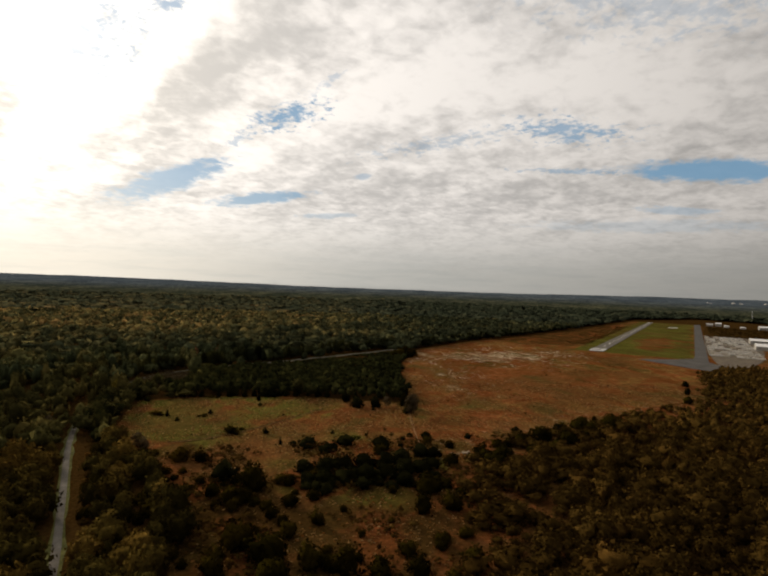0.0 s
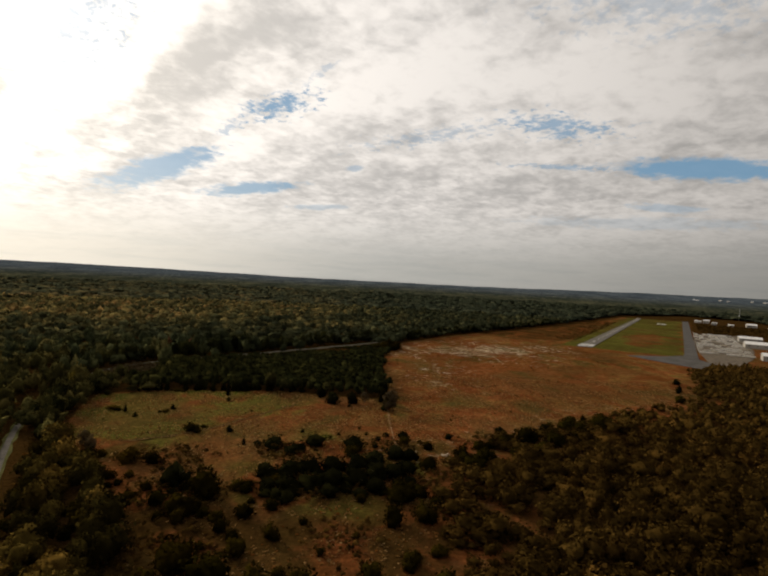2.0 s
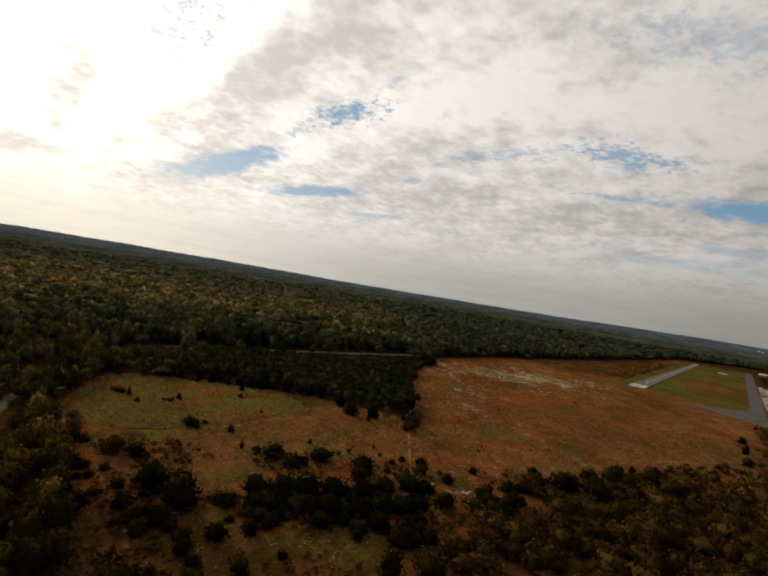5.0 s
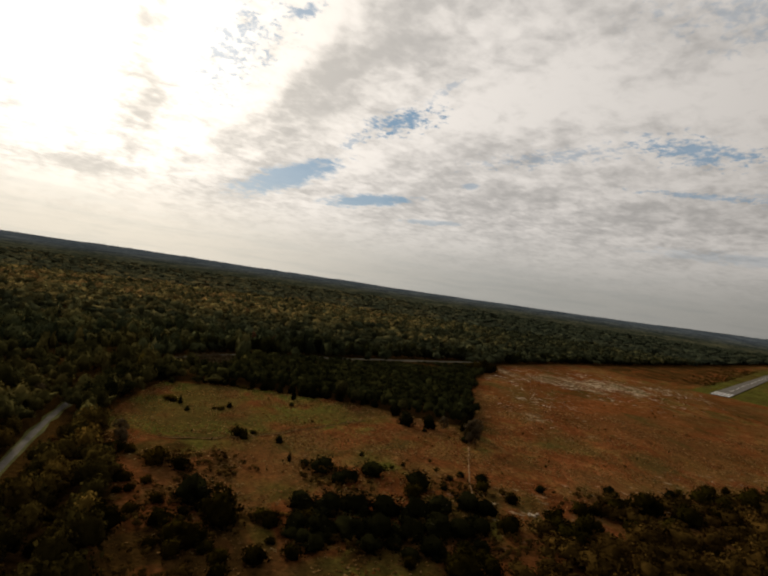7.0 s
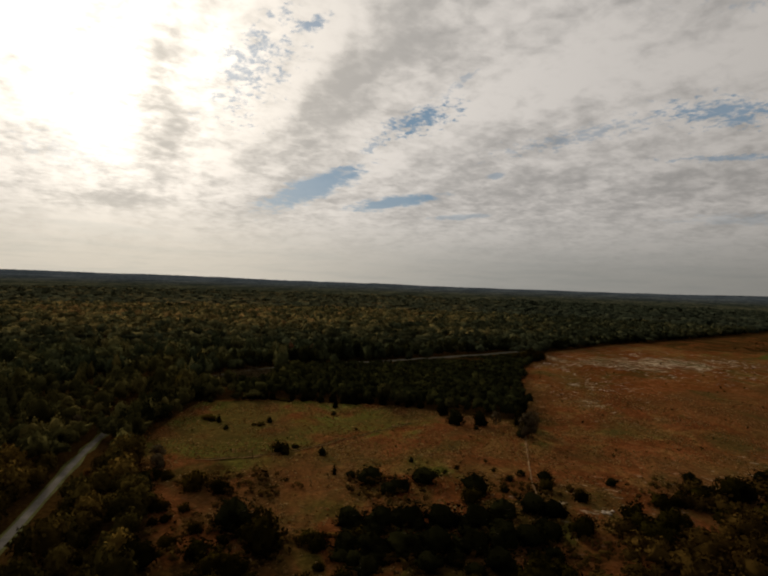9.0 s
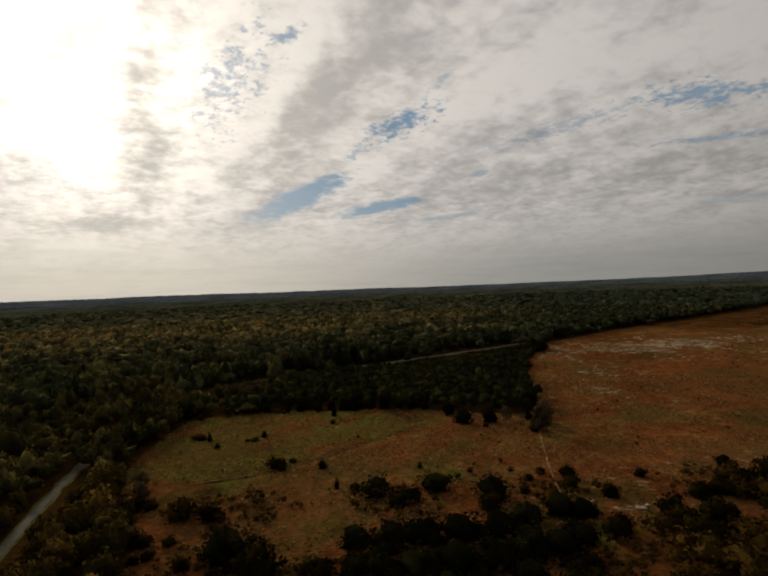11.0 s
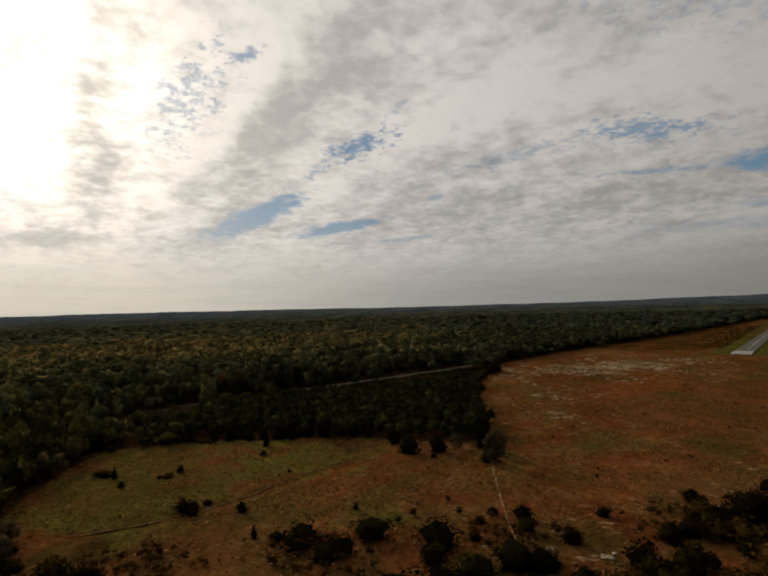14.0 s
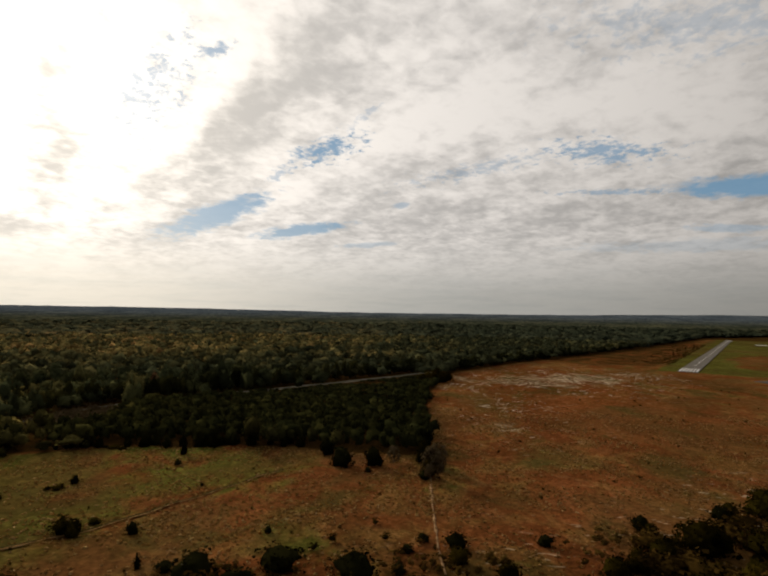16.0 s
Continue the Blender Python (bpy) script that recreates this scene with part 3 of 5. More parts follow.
def build_ground():
    xs = spaced([(-4900, -1500, 170), (-1500, -320, 40), (-320, 480, 4), (480, 1500, 17), (1500, 4900, 130)])
    ys = spaced([(-4900, -400, 250), (-400, 100, 50), (100, 720, 4), (720, 1300, 8), (1300, 2500, 24), (2500, 4900, 75)])
    gx, gy = np.meshgrid(xs, ys)
    x, y = gx.ravel(), gy.ravel()
    open_ = inside(OPEN_LAND, x, y)
    scrub = inside_rough(SCRUB_LAND, x, y)
    green = np.where(inside(MEADOW, x, y), 0.78 - 0.26 * np.clip((x + 120) / 80, 0, 1), 0.06)
    green = np.where(scrub, 0.40, green)
    green += 0.14 * np.clip(1.4 - 1.4 * np.hypot((x - 60) / 70, (y - 620) / 220), 0, 1)
    # mown grass between runway and taxiway, and along the runway's far side
    s, o = (x - 370) * 0.486 + (y - 988) * 0.874, (x - 370) * 0.874 - (y - 988) * 0.486
    oval = np.clip(1.5 - 1.5 * np.hypot((s - 330) / 300, (o - 88) / 58), 0, 1)
    green = np.where((s > 5) & (s < 1330) & (o > -36) & (o < 160), 1.15 - 1.1 * oval, green)
    green = np.where(scrub, green + 0.3 * np.clip(1.5 - 1.5 * np.hypot((x + 25) / 50, (y - 260) / 40), 0, 1), green)
    pale = np.clip(1.0 - np.hypot((x - 170) / 150, (y - 865 - 0.45 * (x - 170)) / 125), 0, 1) * 0.8
    pale += np.clip(1.0 - np.hypot((x - 48) / 20, (y - 850) / 60), 0, 1) * 0.8 + np.clip(1.0 - np.hypot((x - 64) / 34, (y - 578) / 44), 0, 1) * 0.45 + np.clip(1.0 - np.hypot((x - 37) / 26, (y - 692) / 80), 0, 1) * 0.45
    russet = np.clip(1.0 - np.hypot((x - 170) / 190, (y - 640) / 230), 0, 1) * 0.9 + np.clip(1 - np.hypot((x + 8) / 40, (y - 245) / 35), 0, 1) * 0.8
    russet += np.clip(1 - np.hypot((x - 110) / 70, (y - 440) / 40), 0, 1) * 0.5
    dry = np.clip(1.6 - 1.6 * np.hypot((x - 180) / 190, (y - 880) / 190), 0, 1) + 0.8 * np.clip(1.5 - 1.5 * np.hypot((x - 85) / 75, (y - 620) / 150), 0, 1) + 0.06
    dry += 0.5 * np.clip(1.5 - away([(30, 345), (70, 372), (140, 418), (260, 520)], x, y) / 28, 0, 1)
    dry = np.minimum(dry, 1.0) * ~inside(MEADOW, x, y)
    # dark weedy patches in the dry field
    weedy = np.zeros_like(x)
    for cx, cy, rx, ry, much in ((74, 487, 15, 27, 0.85), (84, 398, 7, 13, 0.8), (52, 430, 16, 26, 0.35), (120, 590, 40, 30, 0.3), (200, 640, 45, 26, 0.4), (60, 680, 10, 60, 0.45), (-158, 403, 22, 9, 0.5), (-187, 408, 9, 7, 0.8), (-165, 476, 12, 6, 0.6), (230, 545, 40, 18, 0.35), (36, 362, 30, 13, 0.55), (-18, 366, 32, 9, 0.4), (-60, 372, 24, 10, 0.3)):
        weedy = np.maximum(weedy, much * np.clip(1.6 - 1.6 * np.hypot((x - cx) / rx, (y - cy) / ry), 0, 1))
    weedy = np.where((s > 5) & (s < 1330) & (o > -36) & (o < 160), 0.45 * (1 - oval), weedy)
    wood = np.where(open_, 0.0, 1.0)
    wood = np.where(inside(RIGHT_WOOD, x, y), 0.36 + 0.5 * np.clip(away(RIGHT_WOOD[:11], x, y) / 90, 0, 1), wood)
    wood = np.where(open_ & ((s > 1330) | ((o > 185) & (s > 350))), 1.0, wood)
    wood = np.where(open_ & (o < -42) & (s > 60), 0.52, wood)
    # scrub ground is part dark floor, more so below y 300
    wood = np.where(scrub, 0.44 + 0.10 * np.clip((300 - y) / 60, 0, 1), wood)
    z = land(x, y)
    z -= 0.7 * np.exp(-(away([(x_ - 0.9, y_ + 1.3) for x_, y_ in PATH_LINE], x, y) / 2.2) ** 2)
    ny, nx = gx.shape
    # soft borders between the kinds of ground
    for values in (wood, green):
        grid = values.reshape(ny, nx)
        for _ in range(3):
            grid[1:-1, 1:-1] = (grid[1:-1, 1:-1] * 2 + grid[:-2, 1:-1] + grid[2:, 1:-1] + grid[1:-1, :-2] + grid[1:-1, 2:]) / 6
    i = np.arange(ny * nx).reshape(ny, nx)
    f = np.stack([i[:-1, :-1], i[:-1, 1:], i[1:, 1:], i[1:, :-1]], -1).reshape(-1, 4)
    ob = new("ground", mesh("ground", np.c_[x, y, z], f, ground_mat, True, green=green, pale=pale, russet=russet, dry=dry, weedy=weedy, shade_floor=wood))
    tagged(ob, "rust and olive autumn grassland reaching the wooded horizon", "ground", kind="structure")


build_ground()


def strip(name, line, width, mat, lift, label, category, edge=0.0, kind="structure", group="", wander=0.0):
    """A ribbon of surface along a line, with a shallow edge."""
    p = [np.array(line[0], float)]
    for a, b in zip(line, line[1:]):
        a, b = np.array(a, float), np.array(b, float)
        k = max(1, int(np.hypot(*(b - a)) / (3 if wander else 8)))
        p += [a + (b - a) * t / k for t in range(1, k + 1)]
    p = np.array(p)
    for _ in range(12):
        p[1:-1] = (p[:-2] + 2 * p[1:-1] + p[2:]) / 4
    d = np.gradient(p, axis=0)
    d /= np.hypot(*d.T)[:, None]
    side = np.c_[d[:, 1], -d[:, 0]]
    i = np.arange(len(p))
    p = p + side * (wander * (np.sin(i * 0.9) + 0.7 * np.sin(i * 0.37 + 2)))[:, None]
    wob = np.random.default_rng(5).normal(0, 1, len(p)) * edge
    v, f = [], []
    for k in range(len(p)):
        for s, dz in ((-0.5, -0.12), (-0.47, 0), (0, 0.06), (0.47, 0), (0.5, -0.12)):
            q = p[k] + side[k] * (s * width + wob[k] * (1 if s > 0 else -1))
            c = land(p[k][0], p[k][1])
            v.append((q[0], q[1], float(c) + lift + dz))
    for k in range(len(p) - 1):
        for j in range(4):
            f.append((5 * k + j, 5 * k + j + 1, 5 * k + j + 6, 5 * k + j + 5))
    ob = new(name, mesh(name, v, np.array(f), mat, True))
    return tagged(ob, label, category, group, kind)


strip("verge", ROAD, 6.0, verge_mat, 0.15, "mown grass verge along the country road", "verge", 0.5)
strip("shoulder", ROAD[14:], 13.0, shoulder_mat, 0.10, "pale dry grass shoulder beside the country road", "verge", 0.8)
strip("road", ROAD, 3.3, asphalt, 0.27, "worn light grey asphalt country road between trees", "road", 0.06)
strip("dirt_track", [(16, 463), (16.8, 441), (18.1, 411), (19.5, 383), (20.7, 365), (22.5, 354)], 1.0, dirt, 0.22, "narrow sandy track through dry grass", "track", 0.22, wander=0.08)

strip("ditch", [(x - 0.9, y + 1.3) for x, y in PATH_LINE], 1.2, ditch_mat, 0.16, "dark overgrown ditch along the meadow footpath", "ditch", 0.3, wander=0.6)
strip("footpath", PATH_LINE, 1.1, trodden, 0.24, "worn earth footpath beside a meadow ditch", "path", 0.25, wander=0.8)

RUN = (np.array((375.8, 991.1)), np.array((0.4851, 0.8745)), np.array((0.8745, -0.4851)))


def airfield(s, o):
    """A place s metres along the runway from its near end and o metres to its right."""
    return tuple(RUN[0] + RUN[1] * s + RUN[2] * o)


def slab(name, corners, mat, lift, label, category, kind="structure", group="", parent=None):
    """A thin flat slab with that outline, top at the lift."""
    bm = bmesh.new()
    top = [bm.verts.new((x, y, float(land(x, y)) + lift)) for x, y in corners]
    low = [bm.verts.new((v.co.x, v.co.y, v.co.z - 0.3)) for v in top]
    bm.faces.new(top)
    for i in range(len(top)):
        j = (i + 1) % len(top)
        bm.faces.new((top[j], top[i], low[i], low[j]))
    bmesh.ops.recalc_face_normals(bm, faces=bm.faces)
    me = bpy.data.meshes.new(name)
    bm.to_mesh(me)
    bm.free()
    me.materials.append(mat)
    ob = new(name, me)
    if parent:
        ob.parent = parent
        return ob
    return tagged(ob, label, category, group, kind)


runway = slab("runway", [airfield(0, -13), airfield(0, 13), airfield(1300, 20), airfield(1300, 2)], asphalt, 0.9, "pale grey asphalt runway with white markings", "runway")
for k in range(6):
    o = -10.75 + 4.3 * k
    slab("threshold_bar", [airfield(6, o - 0.95), airfield(6, o + 0.95), airfield(60, o + 0.95), airfield(60, o - 0.95)], paint, 0.93, "", "", parent=runway)
    slab("threshold_bar", [airfield(1254, o * 0.75 + 9.2), airfield(1254, o * 0.75 + 10.6), airfield(1294, o * 0.75 + 10.6), airfield(1294, o * 0.75 + 9.2)], paint, 0.93, "", "", parent=runway)
for k in range(17):
    s = 110 + 66 * k
    slab("centre_line_dash", [airfield(s, 0.0077 * s - 0.5), airfield(s, 0.0077 * s + 0.5), airfield(s + 36, 0.0077 * s + 0.8), airfield(s + 36, 0.0077 * s - 0.2)], paint, 0.93, "", "", parent=runway)
slab("taxiway", [airfield(-25, 156), airfield(-25, 180), airfield(1330, 180), airfield(1330, 160), airfield(60, 160)], tarmac, 0.75, "dark grey taxiway beside the airfield grass", "taxiway")
slab("grass_marker", [airfield(1000, 84), airfield(1000, 112), airfield(1022, 112), airfield(1022, 84)], paint, 0.60, "white marker panel lying in the airfield grass", "marker", "thing")
slab("connector_pavement", [(411, 896), (446, 901), (480, 907), (517, 927), (525, 906), (517, 843), (494, 801), (463, 775), (442, 817), (423, 858)], tarmac, 0.70, "dark tarmac link between runway and taxiway", "taxiway")
slab("gravel_lot", [(854, 1463), (707, 1218), (608, 1035), (520, 855), (519, 811), (559, 835), (648, 937), (734, 1060), (830, 1216), (961, 1443)], gravel, 0.55, "pale gravel storage lot beside the taxiway", "lot")


# ---- plants ----
def ico(level):
    bm = bmesh.new()
    bmesh.ops.create_icosphere(bm, subdivisions=level, radius=1.0)
    v = np.array([x.co[:] for x in bm.verts])
    f = np.array([[w.index for w in q.verts] for q in bm.faces])
    bm.free()
    return v, f


ICO = {k: ico(k) for k in (1, 2)}
ICO[0] = (np.array([(1, 0, 0), (-1, 0, 0), (0, 1, 0), (0, -1, 0), (0, 0, 1), (0, 0, -1)], float),
          np.array([(0, 2, 4), (2, 1, 4), (1, 3, 4), (3, 0, 4), (2, 0, 5), (1, 2, 5), (3, 1, 5), (0, 3, 5)]))


def crown(seed, lobes, leaves, size, core=1, cone=False, low=0.22, ragged=1.0, heart=1.0):
    """A crown in the unit box (radius about 0.5, height 0 to 1): a dark heart with many small boughs of bent leaf clumps round it,
    uneven in outline. Returns vertices, triangles and the soft normals of the foliage."""
    r = np.random.default_rng(seed)
    if cone:
        h = r.uniform(low * 0.5, 0.95, lobes)
        a = r.uniform(0, 6.283, lobes)
        d = 0.34 * (1.0 - h) ** 0.8 * r.uniform(0.5, 1.0, lobes)
        c = np.c_[np.cos(a) * d, np.sin(a) * d, h]
        rad = 0.10 + 0.09 * (1 - h)
    else:
        a = r.uniform(0, 6.283, lobes)
        e = np.arcsin(r.uniform(-0.35 + 1.7 * min(low, 0), 1.0, lobes))
        far = r.uniform(0.72, 1.12, lobes)
        lop = 1 + 0.22 * np.cos(a - r.uniform(0, 6.283)) * ragged
        c = np.c_[np.cos(a) * np.cos(e) * 0.35 * far * lop, np.sin(a) * np.cos(e) * 0.35 * far * lop, 0.5 + low * 0.35 + np.sin(e) * (0.40 - low * 0.35) * far]
        rad = r.uniform(0.10, 0.19, lobes)
    iv, jf = ICO[core]
    q = iv * (1 + r.normal(0, 0.12, (len(iv), 1))) * heart
    if cone:
        q = q * (0.24, 0.24, 0.42) + (0, 0, 0.44)
        q[:, :2] *= (1.25 - q[:, 2:3])
    else:
        q = q * (0.27, 0.27, 0.30 - low * 0.25) + (0, 0, 0.46 + low * 0.35)
    V, F, count = [q], [jf], len(iv)
    N = [(q - (0, 0, 0.40)) / (np.linalg.norm(q - (0, 0, 0.40), axis=1)[:, None] + 1e-9)]
    pick = r.choice(lobes, leaves, p=rad ** 2 / (rad ** 2).sum())
    out = c[pick] - np.array((0, 0, 0.40))
    out /= np.linalg.norm(out, axis=1)[:, None] + 1e-9
    n = r.normal(0, 1, (leaves, 3)) + out * 1.1
    n /= np.linalg.norm(n, axis=1)[:, None]
    at = c[pick] + n * (rad[pick] * r.uniform(0.55, 1.15, leaves))[:, None]
    tip = n * 0.55 + out * 1.15 + r.normal(0, 0.2, (leaves, 3))
    tip /= np.linalg.norm(tip, axis=1)[:, None]
    e1 = np.cross(tip, r.normal(0, 1, (leaves, 3)))
    e1 /= np.linalg.norm(e1, axis=1)[:, None]
    e2 = np.cross(tip, e1)
    s = (size * r.uniform(0.5, 1.4, leaves))[:, None]
    quad = np.stack([at - e1 * s, at - e2 * s * 0.7 + tip * s * 0.3, at + e1 * s, at + e2 * s * 0.8 - tip * s * 0.2], 1)
    i = count + 4 * np.arange(leaves)[:, None]
    V.append(quad.reshape(-1, 3))
    F.append(np.concatenate([i + np.array([[0, 1, 2]]), i + np.array([[0, 2, 3]])]))
    soft = n * 0.7 + out * 0.8 + r.normal(0, 0.12, (leaves, 3))
    N.append(np.repeat(soft / np.linalg.norm(soft, axis=1)[:, None], 4, axis=0))
    return np.concatenate(V), np.concatenate(F), np.concatenate(N)


def dome(seed, lobes, level, leaves, size, low=0.12, skirt=-0.45, tall=1.0, heart=0.86, even=0.0):
    """A broad crown in the unit box (radius about 0.5, height low to 1): rounded boughs grown together, with leaf clumps standing off them.
    Returns vertices, triangles and normals that follow the boughs."""
    r = np.random.default_rng(seed)
    a = 2.4 * np.arange(lobes) + r.normal(0, 0.45, lobes)
    h = np.clip(np.linspace(-0.45, 0.96, lobes) + r.normal(0, 0.13, lobes), -0.6, 0.98)
    flat = np.sqrt(1 - h ** 2)
    c = np.c_[np.cos(a) * flat, np.sin(a) * flat, h * tall] * r.uniform(0.48, 0.78, lobes)[:, None]
    rad = r.uniform(0.20, 0.42, lobes)
    c[:, :2] *= r.uniform(0.8, 1.25, 2)

    def shell(d):
        b = d @ c.T
        disc = b ** 2 - (c ** 2).sum(1)[None] + rad[None] ** 2
        reach = np.where(disc > 0, b + np.sqrt(np.maximum(disc, 0)), 0.42)
        k = reach.argmax(1)
        p = d * reach.max(1)[:, None]
        n = p - c[k] * 0.8
        return p, n / (np.linalg.norm(n, axis=1)[:, None] + 1e-9)

    iv, jf = ICO[level]
    q, nq = shell(iv)
    q = q * (heart + r.normal(0, 0.09, (len(iv), 1)))
    nq = nq + r.normal(0, 0.22, nq.shape)
    nq /= np.linalg.norm(nq, axis=1)[:, None]
    keep = iv[jf].mean(1)[:, 2] > skirt
    V, F, N = [q], [jf[keep]], [nq]
    if leaves:
        d = r.normal(0, 1, (leaves * 3, 3))
        d /= np.linalg.norm(d, axis=1)[:, None]
        d = d[d[:, 2] > skirt + 0.1][:leaves]
        m = len(d)
        at, nl = shell(d)
        at = at * r.uniform(0.86, 1.11, (m, 1))
        e1 = np.cross(nl, r.normal(0, 1, (m, 3)))
        e1 /= np.linalg.norm(e1, axis=1)[:, None] + 1e-9
        e2 = np.cross(nl, e1) * r.uniform(0.2, 1, (m, 1)) + nl * r.uniform(0.1, 1.1, (m, 1))
        s = (2 * size * r.uniform(0.5, 1.4, m))[:, None]
        quad = np.stack([at - e1 * s, at - e2 * s * 0.6, at + e1 * s * 0.9, at + e2 * s], 1)
        i = len(iv) + 4 * np.arange(m)[:, None]
        V.append(quad.reshape(-1, 3))
        F.append(np.concatenate([i + np.array([[0, 1, 2]]), i + np.array([[0, 2, 3]])]))
        soft = nl + r.normal(0, 0.48, (m, 3))
        N.append(np.repeat(soft / np.linalg.norm(soft, axis=1)[:, None], 4, axis=0))
    N = np.concatenate(N) * (1 - even) + np.array((0, 0, even))
    N /= np.linalg.norm(N, axis=1)[:, None]
    v = np.concatenate(V) * 0.5
    top = v[:, 2].max()
    v[:, 2] = low + (1 - low) * np.clip((v[:, 2] + 0.36) / (top + 0.36), -0.12, 2)
    return v, np.concatenate(F), N


def sprinkle(rng, poly_box, step, jitter=0.42):
    """Places on a loose grid in the box x0, x1, y0, y1."""
    x0, x1, y0, y1 = poly_box
    gx, gy = np.meshgrid(np.arange(x0, x1, step), np.arange(y0, y1, step * 0.9))
    gx = gx + (np.arange(gx.shape[0]) % 2)[:, None] * step / 2
    x, y = gx.ravel(), gy.ravel()
    return x + rng.uniform(-jitter, jitter, len(x)) * step, y + rng.uniform(-jitter, jitter, len(x)) * step


def in_view(x, y, left=-57, right=44, behind=20):
    a = np.degrees(np.arctan2(x - 12, y - behind))
    return (a > left) & (a < right) & (y > 70)


def plant(name, shapes, x, y, width, height, mat, rng, label, category, base=0.0):
    """Many crowns in one mesh of kind stuff."""
    n = len(x)
    z = land(x, y)
    which = rng.integers(0, len(shapes), n)
    V, F, T, N, count = [], [], [], [], 0
    for k, (v, f, nv) in enumerate(shapes):
        m = np.where(which == k)[0]
        if not len(m):
            continue
        a = rng.uniform(0, 6.283, len(m))
        w = np.broadcast_to(width, (n,))[m] * rng.uniform(0.75, 1.3, len(m))
        h = np.broadcast_to(height, (n,))[m] * rng.uniform(0.75, 1.22, len(m))
        ca, sa = np.cos(a)[:, None], np.sin(a)[:, None]
        px = (v[None, :, 0] * ca - v[None, :, 1] * sa) * w[:, None] + x[m][:, None]
        py = (v[None, :, 0] * sa + v[None, :, 1] * ca) * w[:, None] + y[m][:, None]
        pz = v[None, :, 2] * h[:, None] + z[m][:, None] + base
        V.append(np.stack([px, py, pz], -1).reshape(-1, 3))
        N.append(np.stack([nv[None, :, 0] * ca - nv[None, :, 1] * sa, nv[None, :, 0] * sa + nv[None, :, 1] * ca, np.broadcast_to(nv[None, :, 2], px.shape)], -1).reshape(-1, 3))
        F.append((f[None] + (count + len(v) * np.arange(len(m)))[:, None, None]).reshape(-1, 3))
        T.append(np.repeat(rng.uniform(0, 1, len(m)), len(v)))
        count += len(v) * len(m)
    ob = new(name, mesh(name, np.concatenate(V), np.concatenate(F), mat, normals=np.concatenate(N), tint=np.concatenate(T)))
    return tagged(ob, label, category, kind="stuff")


CLOSE_WOODS, CLOSE_SCRUB = [], []


